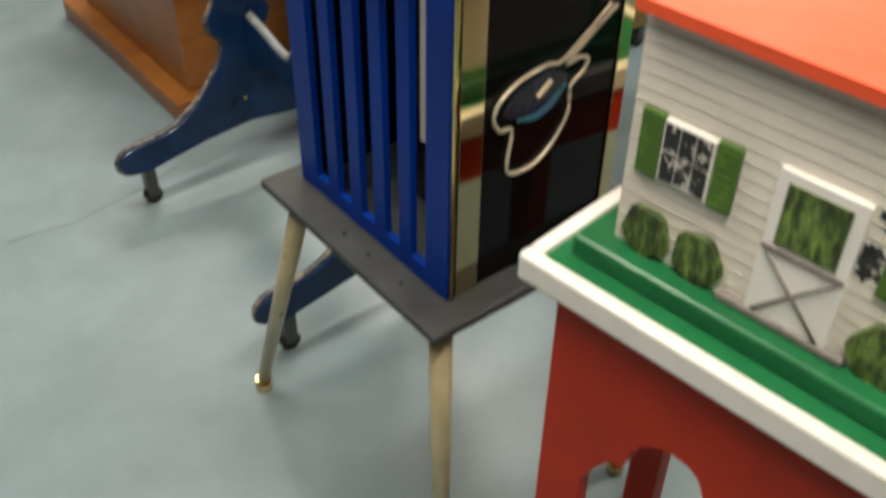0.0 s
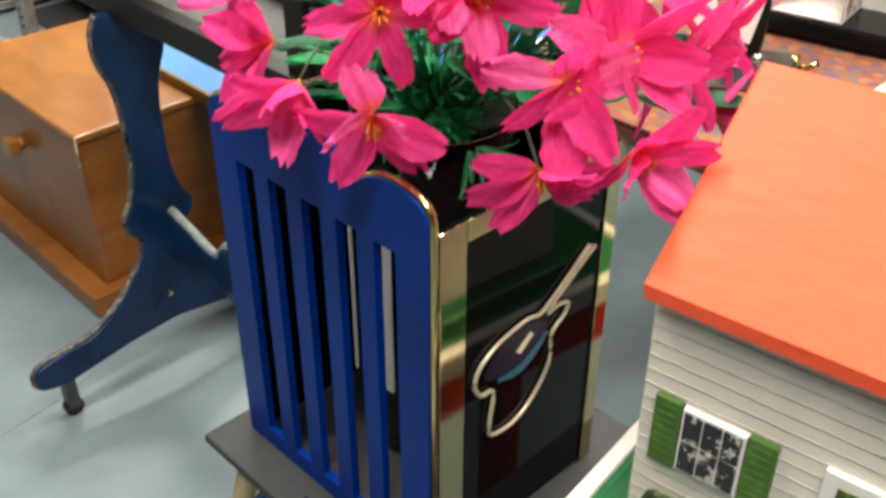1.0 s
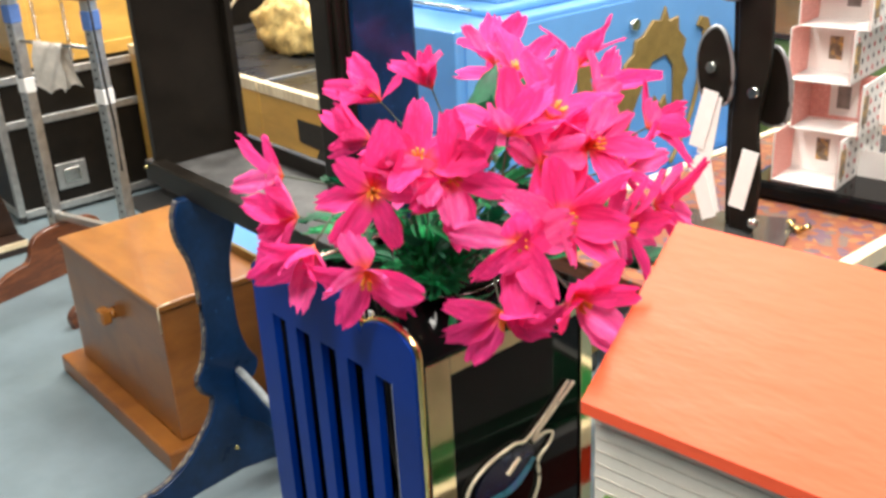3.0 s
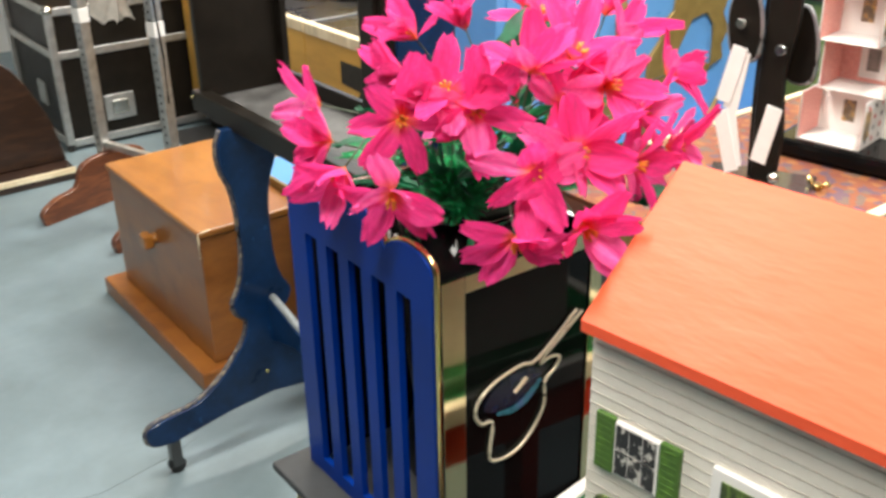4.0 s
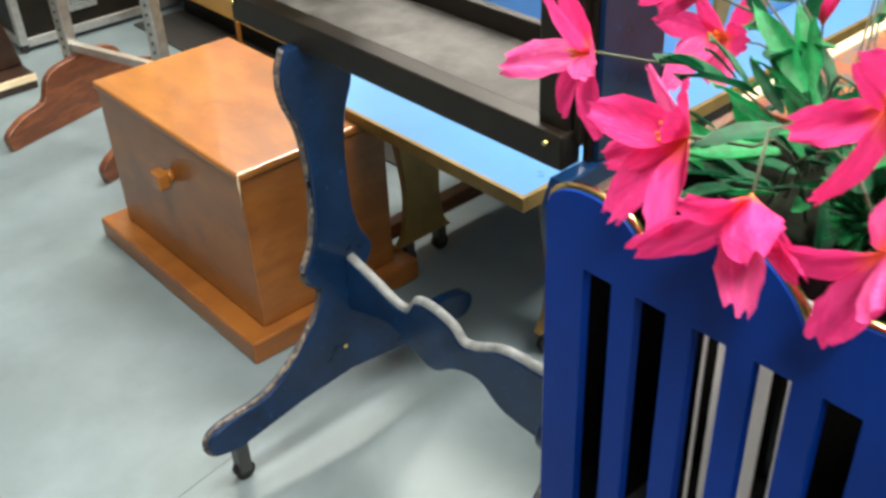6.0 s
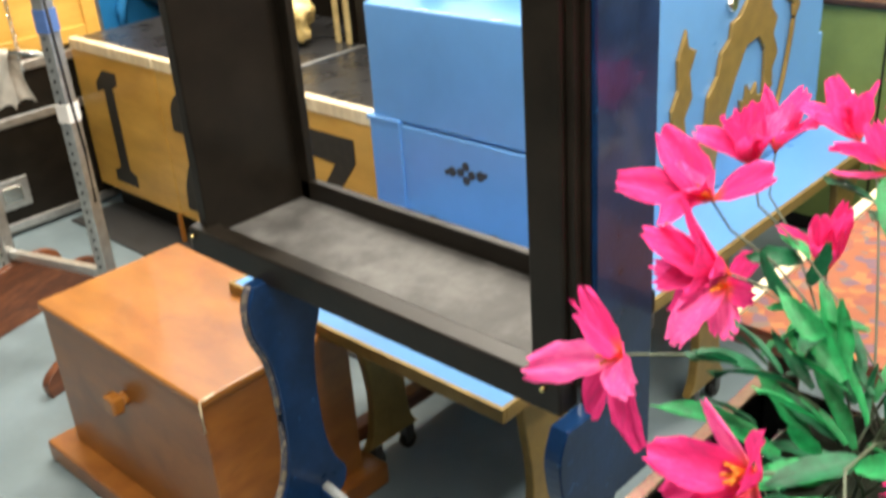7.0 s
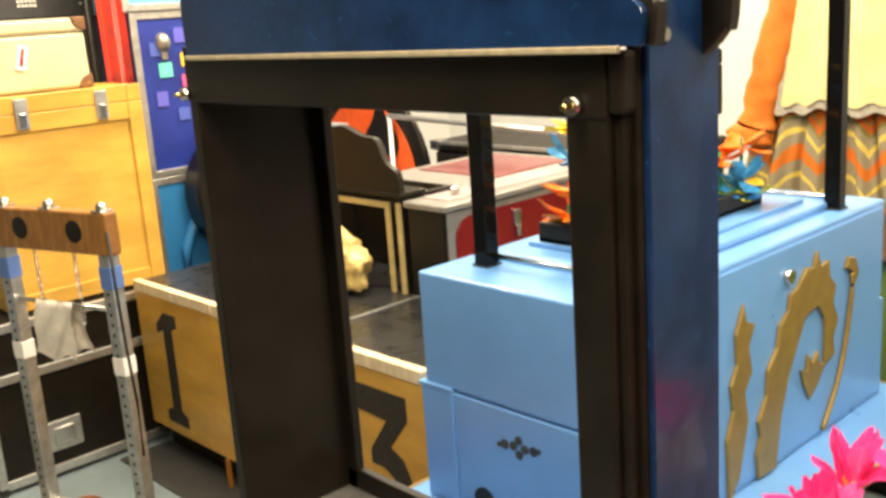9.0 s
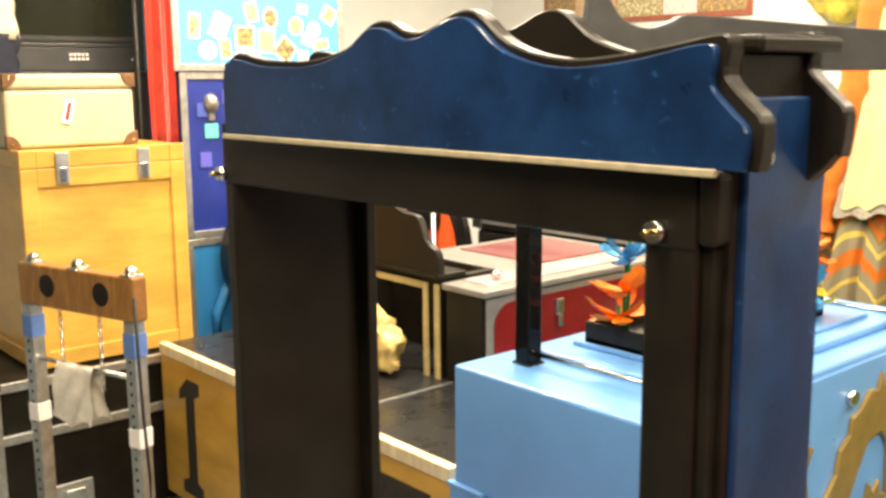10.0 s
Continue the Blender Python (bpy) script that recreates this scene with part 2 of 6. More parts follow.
def smooth_line(points, steps=6, closed=False):
    """A rounded curve through the points (Catmull-Rom), for sawn outlines."""
    out, n = [], len(points)
    for i in range(n if closed else n - 1):
        p = [Vector((*(points[(i + k) % n] if closed else points[min(max(i + k, 0), n - 1)]), 0)) for k in (-1, 0, 1, 2)]
        for s in range(steps):
            t = s / steps
            q = 0.5 * (2 * p[1] + (p[2] - p[0]) * t + (2 * p[0] - 5 * p[1] + 4 * p[2] - p[3]) * t * t + (3 * p[1] - p[0] - 3 * p[2] + p[3]) * t ** 3)
            out.append((q.x, q.y))
    if not closed:
        out.append(points[-1])
    return out


# maps an outline (u, v) to a board standing in the x-z plane (thickness towards +y) or the y-z plane (thickness towards +x)
UPRIGHT_XZ = Matrix(((1, 0, 0, 0), (0, 0, 1, 0), (0, 1, 0, 0), (0, 0, 0, 1)))
UPRIGHT_YZ = Matrix(((0, 0, 1, 0), (1, 0, 0, 0), (0, 1, 0, 0), (0, 0, 0, 1)))


def board_xz(points, y, thick, bevel=0.002):
    return prism(points, thick, Matrix.Translation((0, y, 0)) @ UPRIGHT_XZ, bevel)


def board_yz(points, x, thick, bevel=0.002):
    return prism(points, thick, Matrix.Translation((x, 0, 0)) @ UPRIGHT_YZ, bevel)


def caster(parent, x, y, z_top, r=0.019):
    c = part("caster", solid(x - 0.012, x + 0.012, y - 0.014, y + 0.014, r, z_top, 0.002), mat("dark_steel", (0.10, 0.10, 0.10), 0.4, metal=0.7), parent, "small dark steel swivel caster")
    part("wheel", tube((x, y - 0.009, r), (x, y + 0.009, r), r, n=18), RUBBER, c, "black rubber wheel")
    return c


# ---- the room ----
X0, X1, Y0, Y1 = -2.6, 5.6, -2.6, 6.6
setting("floor", solid(X0, X1, Y0, Y1, -0.12, 0, 0), FLOOR, "pale blue-grey painted concrete floor, scuffed", "floor")
crack = tagged(mesh_object("floor_crack", rod([(0.66, 2.368, 0.0005), (0.72, 2.363, 0.0005), (0.80, 2.349, 0.0005), (0.90, 2.367, 0.0005), (0.97, 2.377, 0.0005), (1.06, 2.41, 0.0005)], 0.0006, 4), mat("crack_grey", (0.13, 0.16, 0.17), 0.8)), "thin dark crack across the painted floor", "crack", kind="structure")
setting("ceiling", solid(X0 - 0.15, X1 + 0.15, Y0 - 0.15, Y1 + 0.15, CEILING, CEILING + 0.1, 0), WALL, "plain white ceiling above the shop", "ceiling")
setting("wall_north", solid(X0 - 0.15, X1 + 0.15, Y1, Y1 + 0.15, -0.12, CEILING, 0), WALL, "plain white painted wall behind the cases", "wall")
setting("wall_east", solid(X1, X1 + 0.15, Y0, Y1, -0.12, CEILING, 0), WALL, "plain white painted wall behind the costumes", "wall")
# unseen walls, added dark so that glossy paint reflects less white
setting("wall_south", solid(X0 - 0.15, X1 + 0.15, Y0 - 0.15, Y0, -0.12, CEILING, 0), DIMWALL, "unseen wall, made dark to cut pale reflections", "wall")
setting("wall_west", solid(X0 - 0.15, X0, Y0, Y1, -0.12, CEILING, 0), DIMWALL, "unseen wall, made dark to cut pale reflections", "wall")
LAMPBODY = mat("white_enamel_fitting", (0.8, 0.8, 0.8), 0.4)
for lx, ly in LAMPS:
    fit_ = thing("ceiling_light", pose(lx, ly, CEILING), "white fluorescent tube fitting on the ceiling", "ceiling light", "ceiling lights")
    part("housing", solid(-0.65, 0.65, -0.18, 0.18, -0.08, 0, 0.01), LAMPBODY, fit_)


# ---- slatted blue planter box on its stand ----
PX, PY0, PY1, PZ0, PZ1 = 0.892, 1.216, 1.518, 0.548, 0.982
BOARDZ = 0.548


def planter():
    t = thing("planter_box", pose(0, 0, 0), "royal blue slatted planter box with black gloss sides and brass edges", "planter box")
    # front with the slots cut through: stiles and rails joined into one outline, slot by slot
    n, slot_w = 5, 0.0275
    ys = [1.268 + 0.0495 * k for k in range(n)]
    bm = bmesh.new()

    def crest(y):
        """Two round ears, a cusp inside each, and a higher arch between them."""
        d = min(y - PY0, PY1 - y)
        if d < 0.040:
            return PZ1 - 0.022 + 0.022 * math.sqrt(max(0, 1 - ((0.040 - d) / 0.040) ** 2))
        if d < 0.086:
            return PZ1 - 0.024 + 0.024 * math.sqrt(max(0, 1 - ((d - 0.040) / 0.046) ** 2))
        return PZ1 - 0.024 + 0.046 * math.sin((d - 0.086) / 0.065 * math.pi / 2) ** 0.7

    cuts = sorted({round(PY0 + (PY1 - PY0) * k / 90, 5) for k in range(91)} | {round(PY0 + 0.086, 5), round(PY1 - 0.086, 5)} | {round(y + s * slot_w / 2, 5) for y in ys for s in (-1, 1)})
    zb, th = PZ0 + 0.024, 0.009
    for a, b in zip(cuts, cuts[1:]):
        mid = (a + b) / 2
        hit = [k for k, y in enumerate(ys) if abs(mid - y) < slot_w / 2]
        spans = [(PZ0, zb), (PZ1 - 0.064, None)] if hit else [(PZ0, None)]
        for z0, z1 in spans:
            za, zc = (z1, z1) if z1 else (crest(a), crest(b))
            v = [bm.verts.new(p) for p in ((PX, a, z0), (PX, b, z0), (PX, b, zc), (PX, a, za), (PX + th, a, z0), (PX + th, b, z0), (PX + th, b, zc), (PX + th, a, za))]
            for q in ((0, 1, 2, 3), (7, 6, 5, 4), (0, 4, 5, 1), (3, 2, 6, 7), (1, 5, 6, 2), (0, 3, 7, 4)):
                bm.faces.new([v[i] for i in q])
    bmesh.ops.remove_doubles(bm, verts=bm.verts, dist=1e-5)
    inner = [f for f in bm.faces if all(len(e.link_faces) > 2 for e in f.edges)]
    bmesh.ops.delete(bm, geom=inner, context="FACES_ONLY")
    front = part("slatted_front", bm, ROYAL, t, "royal blue lacquered front with five long slots")
    # brass beading along the crest and the two upright edges
    crest_pts = [(PX + 0.0065, y, crest(y)) for y in np.linspace(PY0, PY1, 121)]
    part("brass_beading", rod([(PX + 0.006, PY0 - 0.001, PZ0)] + crest_pts + [(PX + 0.006, PY1 + 0.001, PZ0)], 0.0042, 6), BRASS, front, "bright brass edge beading")
    # glossy black pot inside; narrow white strips down its face stand in for reflections
    pot = part("inner_pot", tube((1.064, 1.385, PZ0 + 0.003), (1.064, 1.385, 0.948), 0.080, 0.083, 36), GLOSS, t, "glossy black pot standing inside the box")
    # the rim's pale highlight, laid on as a thin steel line
    part("rim_highlight", rod([(1.064 + 0.083 * math.cos(2 * math.pi * k / 32), 1.385 + 0.083 * math.sin(2 * math.pi * k / 32), 0.949) for k in range(33)], 0.0007, 5), STEEL, pot, "thin steel line drawing the highlight on the rim")
    part("pot_filling", tube((1.064, 1.385, 0.9485), (1.064, 1.385, 0.953), 0.081, 0.076, 30), mat("dark_foam", (0.010, 0.014, 0.009), 0.95, var=0.4, size=60, bump=0.5, spec=0.1), pot, "dark flower foam filling the pot")
    for y, w in ((1.342, 0.007), (1.367, 0.015), (1.404, 0.008), (1.420, 0.003)):
        part("reflection_strip", solid(0.976, 0.979, y - w / 2, y + w / 2, PZ0 + 0.10, 0.916, 0.0005), WHITEC, pot, "narrow white strip standing in for a reflection")
    # sides
    xb = 1.143
    for y, nm in ((PY0, "side"), (PY1 - 0.008, "side")):
        part(nm, solid(PX + 0.012, xb, y + 0.001, y + 0.007, PZ0, PZ1 - 0.035, 0.001), GLOSS, t, "black gloss acrylic side")
    part("back", solid(xb - 0.008, xb, PY0 + 0.007, PY1 - 0.008, PZ0, PZ1 - 0.035, 0.001), GLOSS, t)
    part("corner_strip", solid(PX + 0.012, PX + 0.043, PY0 - 0.002, PY0 + 0.001, PZ0, PZ1 - 0.035, 0.0005), GOLDP, t, "gold mirror strip along the corner")
    part("corner_strip", solid(xb - 0.018, xb, PY0 - 0.002, PY0 + 0.001, PZ0, PZ1 - 0.035, 0.0005), GOLDP, t)
    part("top_strip", solid(PX + 0.043, xb - 0.018, PY0 - 0.002, PY0 + 0.001, PZ1 - 0.055, PZ1 - 0.035, 0.0005), GOLDP, t, "gold mirror strip along the top edge")
    # drawn guitar outline in pale bead
    g = [(1.113, 0.845), (1.047, 0.799), (1.063, 0.800), (1.078, 0.794), (1.072, 0.782), (1.055, 0.768), (1.055, 0.735), (1.034, 0.703), (1.006, 0.686), (0.974, 0.689), (0.970, 0.708), (0.974, 0.744), (0.957, 0.749), (0.948, 0.766), (0.955, 0.784), (0.980, 0.799), (1.018, 0.806), (1.042, 0.805), (1.104, 0.850)]
    gl = part("guitar_outline", rod([(u, PY0 - 0.002, v) for u, v in smooth_line(g, 4)], 0.0024, 5), mat("pale_gold_bead", (0.75, 0.68, 0.50), 0.3, metal=0.4), t, "pale gold guitar outline")
    part("bridge", board_xz([(1.006, 0.773), (1.010, 0.769), (1.028, 0.783), (1.025, 0.787)], PY0 - 0.003, 0.003, 0.0005), PALE, gl)
    swirl = smooth_line([(0.982, 0.750), (1.006, 0.744), (1.030, 0.751), (1.052, 0.772)], 4) + smooth_line([(1.047, 0.776), (1.028, 0.760), (1.008, 0.752), (0.984, 0.753)], 4)
    part("swirl", board_xz(swirl, PY0 - 0.0015, 0.002, 0), mat("violet_blue_foil", (0.07, 0.10, 0.24), 0.3, metal=0.3, var=0.5, size=40, second=(0.05, 0.26, 0.34), amount=0.5), gl, "violet and teal foil swirl")
    body_fill = smooth_line([(0.962, 0.765), (0.975, 0.785), (1.005, 0.797), (1.035, 0.796), (1.050, 0.780), (1.028, 0.763), (1.005, 0.755), (0.980, 0.755)], 4, True)
    part("body_fill", board_xz(body_fill, PY0 - 0.0008, 0.0014, 0), mat("midnight_foil", (0.010, 0.013, 0.040), 0.25, var=0.4, size=40), gl)
    # gold strip along the far side's top edge
    part("top_strip", solid(PX + 0.012, xb, PY1 - 0.012, PY1 - 0.001, PZ1 - 0.034, PZ1 - 0.029, 0.001), mat("copper_mirror_edge", (0.80, 0.55, 0.42), 0.2, metal=0.9, var=0.1, size=30), t, "copper mirror edge strip")
    return t


def plant_stand():
    t = thing("plant_stand", pose(0, 0, 0), "dark grey board on four splayed tan metal legs", "stand")
    x0, x1, y0, y1 = 0.845, 1.211, 1.177, 1.549
    part("top_board", solid(x0, x1, y0, y1, BOARDZ - 0.014, BOARDZ - 0.001, 0.003), SLATE, t, "dark grey rough board with screw heads")
    for sx, sy in ((0, 0), (0, 1), (1, 0), (1, 1)):
        a = ((0.872, 1.185)[sx], (1.200, 1.490)[sy], BOARDZ - 0.014)
        b = ((0.876, 1.235)[sx], (1.195, 1.698)[sy], 0.02)
        leg = part("leg", tube(a, b, 0.0140, 0.0105, 18), LEGM, t, "tapered tan metal leg")
        part("ferrule", tube((b[0], b[1], 0.0), (b[0], b[1], 0.024), 0.015, 0.014, 16), BRASS, leg, "brass foot cap")
    for y in (1.27, 1.335, 1.385):
        part("screw", tube((0.868, y, BOARDZ - 0.002), (0.868, y, BOARDZ + 0.001), 0.003, n=8), STEEL, t)
    return t


planter()
plant_stand()


# ---- dollhouse on its painted table ----
HOUSE = pose(0.884, 1.099, 0, 0, 0, 6.8)


def low_table():
    t = thing("display_table", HOUSE, "low painted table with green top, white rim and red fretwork panels", "table")
    L, D, top = 1.05, 0.46, 0.701
    part("top", solid(0.012, D - 0.012, -L + 0.012, -0.012, top - 0.03, top - 0.006, 0.001), GREEN, t, "green gloss table top")
    for n_, b in (("rim", (0, 0.017, -L, 0)), ("rim", (D - 0.017, D, -L, 0)), ("rim", (0.017, D - 0.017, -0.017, 0)), ("rim", (0.017, D - 0.017, -L, -L + 0.017))):
        part(n_, solid(*b, top - 0.032, top, 0.004), WHITE, t, "white painted rim")
    arch = smooth_line([(-0.10, 0.0), (-0.09, 0.37), (-0.095, 0.42), (-0.12, 0.465), (-0.135, 0.47), (-0.150, 0.515), (-0.18, 0.535), (-0.215, 0.53), (-0.235, 0.49), (-0.255, 0.495), (-0.29, 0.46), (-0.36, 0.44), (-0.525, 0.44)], 4)
    outline = [(-0.03, 0.0), (-0.03, top - 0.033), (-L + 0.03, top - 0.033), (-L + 0.03, 0.0)] + [(-L - u, v) for u, v in arch] + arch[::-1]
    part("front_panel", board_yz(outline, 0.03, 0.018), RED, t, "oxide red fretwork panel with scalloped arch")
    part("back_apron", solid(D - 0.048, D - 0.030, -L + 0.03, -0.03, 0.58, top - 0.033, 0.001), RED, t, "oxide red back apron")
    for y in (-0.075, -L + 0.03):
        part("back_leg", solid(0.245, 0.275, y, y + 0.045, 0, top - 0.033, 0.002), RED, t, "oxide red back leg")
    for y in (-0.05, -L + 0.032):
        part("end_panel", solid(0.048, D - 0.048, y, y + 0.018, 0.58, top - 0.033, 0.002), RED, t, "oxide red end apron")
    return t


def dollhouse():
    t = thing("dollhouse", HOUSE @ pose(0.068, -0.060, 0.695), "cream clapboard dollhouse with orange roof and green shutters", "dollhouse")
    L, D, H, R = 0.62, 0.27, 0.272, 0.375
    part("base", solid(-0.028, D + 0.028, -L - 0.03, 0.028, 0.0, 0.024, 0.004), GREEN, t, "green painted base board")
    gable = [(0, 0.024), (D, 0.024), (D, H), (D / 2, R), (0, H)]
    part("house_body", board_xz(gable, -L, L, 0.001), SIDING, t, "cream printed clapboard walls")
    for z in np.arange(0.040, H, 0.0135):
        part("clapboard", solid(-0.0007, 0.001, -L, 0, z, z + 0.0007, 0), CLAPLINE, t)
    # roof: two sloped boards
    for s in (0, 1):
        pts = [(-0.015, H - 0.001), (D / 2, R + 0.013), (D / 2, R + 0.0005), (-0.015, H - 0.013)]
        if s:
            pts = [(D - u, v) for u, v in pts]
        part("roof_slope", board_xz(pts, -L - 0.005, L + 0.01, 0.0015), ORANGE, t, "bright orange painted roof board")

    def window(y, z):
        w = part("window", solid(-0.006, 0, y - 0.050, y, z, z + 0.061, 0.001), WHITEC, t, "white printed window with six panes")
        for i in range(3):
            for j in range(2):
                part("pane", solid(-0.0072, -0.006, y - 0.0475 + 0.0155 * i, y - 0.0475 + 0.0155 * i + 0.0140, z + 0.003 + 0.029 * j, z + 0.003 + 0.029 * j + 0.0265, 0), PANE, w)
        for a in (y + 0.001, y - 0.073):
            sh = part("shutter", solid(-0.006, 0, a, a + 0.022, z - 0.002, z + 0.063, 0.001), SHUT, t, "green louvred shutter")
            for k in range(8):
                part("louvre", solid(-0.0066, -0.006, a + 0.003, a + 0.019, z + 0.003 + 0.0075 * k, z + 0.0045 + 0.0075 * k, 0), SHUT, sh)

    window(-0.036, 0.110)
    window(-0.262, 0.106)
    window(-0.500, 0.106)
    d = part("door", solid(-0.006, 0, -0.218, -0.142, 0.028, 0.176, 0.001), WHITEC, t, "white stable door with a leafy window")
    part("door_window", solid(-0.0075, -0.006, -0.207, -0.153, 0.108, 0.166, 0), BUSH, d)
    for k in (0, 1):
        part("cross_brace", rod([(-0.0075, -0.210 + 0.060 * k, 0.034), (-0.0075, -0.150 - 0.060 * k, 0.098)], 0.002, 4), INK, d)
    part("door_rail", solid(-0.0085, -0.006, -0.216, -0.144, 0.100, 0.104, 0), INK, d)
    # printed climbing sprays beside the door, and the grey doorstep
    rs = random.Random(3)
    for y0_, z0_, cnt in ((-0.236, 0.172, 7), (-0.229, 0.125, 8)):
        for k in range(cnt):
            a, r = rs.uniform(0, 6.28), rs.uniform(0.003, 0.0055)
            cy, cz = y0_ + rs.uniform(-0.010, 0.010), z0_ + rs.uniform(-0.014, 0.014)
            leaf = [(cy + r * 1.5 * math.cos(a + q) * (1 if q_ % 2 else 0.55), cz + r * 1.5 * math.sin(a + q) * (1 if q_ % 2 else 0.55)) for q_, q in enumerate(np.linspace(0, 6.283, 9)[:-1])]
            part("printed_leaf", board_yz(leaf, -0.0012, 0.0012, 0), INKD, t)
    part("doorstep", solid(-0.010, 0, -0.236, -0.115, 0.0245, 0.033, 0.002), mat("grey_print", (0.26, 0.25, 0.20), 0.7, var=0.3, size=60), t, "grey printed doorstep")
    for y, s in ((-0.035, 1.0), (-0.090, 1.0), (-0.262, 1.15), (-0.33, 1.0), (-0.45, 1.1), (-0.55, 1.0)):
        pts = []
        for k in range(22):
            a = 2 * math.pi * k / 22
            r = 1 + 0.07 * math.sin(5 * a + y * 90)
            pts.append((y + 0.025 * s * r * math.cos(a), 0.049 + 0.028 * s * r * math.sin(a)))
        part("bush", board_yz(pts, -0.007, 0.007, 0.002), BUSH, t, "round clipped printed bush")
    return t


low_table()
dollhouse()


# ---- blue window-frame prop on scroll legs ----
def frame_prop():
    t = thing("frame_stand", pose(0, 0, 0), "navy blue and black prop window frame on scroll legs", "prop frame")
    xf, xb, yl, yr = 1.20, 1.40, 2.475, 1.780
    zs, zt = 0.800, 1.440
    # black tray and frame
    part("sill", solid(xf, xb, yr, yl, zs - 0.022, zs, 0.003), DUSTY, t, "dusty black sill tray")
    part("sill_front_rail", solid(xf - 0.018, xf + 0.016, yr - 0.015, yl + 0.012, zs - 0.030, zs + 0.016, 0.003), BLACK, t, "black front rail of the sill")
    part("sill_back_rail", solid(xb - 0.016, xb, yr, yl - 0.02, zs, zs + 0.034, 0.003), BLACK, t)
    part("left_cheek", solid(xf - 0.004, xb, yl - 0.022, yl, zs, zt + 0.03, 0.003), BLACK, t, "black inner side wall")
    part("back_stile", solid(xb - 0.016, xb, yl - 0.045, yl - 0.022, zs, zt, 0.002), BLACK, t)
    part("right_post", solid(xf - 0.004, xf + 0.025, yr - 0.012, yr + 0.036, zs, zt + 0.03, 0.004), BLACK, t, "black front post")
    part("top_rail", solid(xf - 0.006, xf + 0.018, yr - 0.012, yl, zt, zt + 0.075, 0.003), BLACK, t, "black top rail")
    part("ceiling_board", solid(xf + 0.018, xb, yr, yl - 0.022, zt + 0.03, zt + 0.045, 0.002), BLACK, t)
    part("back_rail", solid(xb - 0.016, xb, yr, yl - 0.022, zt - 0.02, zt + 0.03, 0.002), BLACK, t)
    # wavy blue header, and its twin at the back
    z0 = zt + 0.062
    wave = smooth_line([(2.445, z0), (2.440, z0 + 0.085), (2.36, z0 + 0.081), (2.27, z0 + 0.079), (2.20, z0 + 0.090), (2.155, z0 + 0.113), (2.125, z0 + 0.113), (2.10, z0 + 0.103), (2.07, z0 + 0.104), (2.03, z0 + 0.118), (2.00, z0 + 0.115), (1.96, z0 + 0.088), (1.90, z0 + 0.074), (1.83, z0 + 0.077), (1.762, z0 + 0.088), (1.750, z0 + 0.081), (1.752, z0 + 0.059), (1.735, z0 + 0.041), (1.722, z0 + 0.027), (1.725, z0)], 4)
    hd = part("header", board_yz(wave, xf - 0.016, 0.008, 0.001), NAVY, t, "navy blue header board with a wavy crest")
    edge = [(y, z + (0.007 if z > z0 + 0.02 else 0)) for y, z in wave]
    edge = [(y - 0.007 if y < 1.80 else y, z) for y, z in edge]
    part("header_backing", board_yz(edge, xf - 0.008, 0.018, 0.002), BLACK, hd, "black backing edge of the header")
    part("header_bead", solid(xf - 0.020, xf - 0.014, 1.745, 2.447, z0 - 0.005, z0 + 0.001, 0.001), mat("worn_cream_edge", (0.36, 0.31, 0.21), 0.5, var=0.12, size=60), hd, "worn cream lower edge")
    part("back_header", board_yz([(y, z + 0.004) for y, z in edge] + [(1.722, z0 + 0.006), (1.732, z0 - 0.006), (1.744, z0 - 0.016), (1.760, z0 - 0.017), (1.760, z0)], xb - 0.095, 0.018, 0.002), BLACK, t, "black wavy back board")
    part("cap", solid(xf + 0.02, xb - 0.064, 1.735, 1.775, z0 + 0.082, z0 + 0.095, 0.004), BLACK, t, "black moulded cap")
    part("corner_block", solid(xf - 0.005, xf + 0.022, 1.752, yr - 0.012, zt + 0.004, z0 - 0.004, 0.006), BLACK, t)
    # blue side boards with eared top
    prof = [(1.216, 0.62), (1.216, 1.585), (1.330, 1.585), (1.333, 1.562), (1.345, 1.542), (1.345, 1.502), (1.342, 1.474), (1.342, 1.44), (1.342, 0.62)]
    for y in (yr - 0.034, yl):
        prof = [(a, max(b, 0.79)) for a, b in prof] if y > 2 else prof
        sb = part("side_board", board_xz([(a + 0.006 if a < 1.3 else a - 0.008, min(b, 1.552)) for a, b in prof[:3]] + [(a - 0.008, min(b, 1.545)) for a, b in prof[3:]], y - 0.002, 0.012, 0.002), NAVY, t, "navy blue lacquered side board")
        part("side_edge", board_xz(prof, y + 0.004 if y < 2 else y + 0.001, 0.014, 0.003), BLACK, sb, "black board edge")
    for y, z in ((yr + 0.02, zt + 0.012), (yl - 0.004, zt + 0.012), (yr + 0.005, zs + 0.004), (yl - 0.004, zs + 0.004)):
        b = part("bolt", tube((xf - 0.016, y, z), (xf - 0.004, y, z), 0.0085, n=14), STEEL, t, "steel bolt head")
        part("thread", tube((xf - 0.026, y, z), (xf - 0.016, y, z), 0.003, n=8), BRASS, b)
    part("corner_filler", solid(xf + 0.004, xf + 0.020, yr - 0.022, yr - 0.0125, zs, zt + 0.05, 0.001), BLACK, t)
    part("screw", tube((1.245, yr - 0.040, 1.508), (1.245, yr - 0.034, 1.508), 0.006, n=12), STEEL, t)
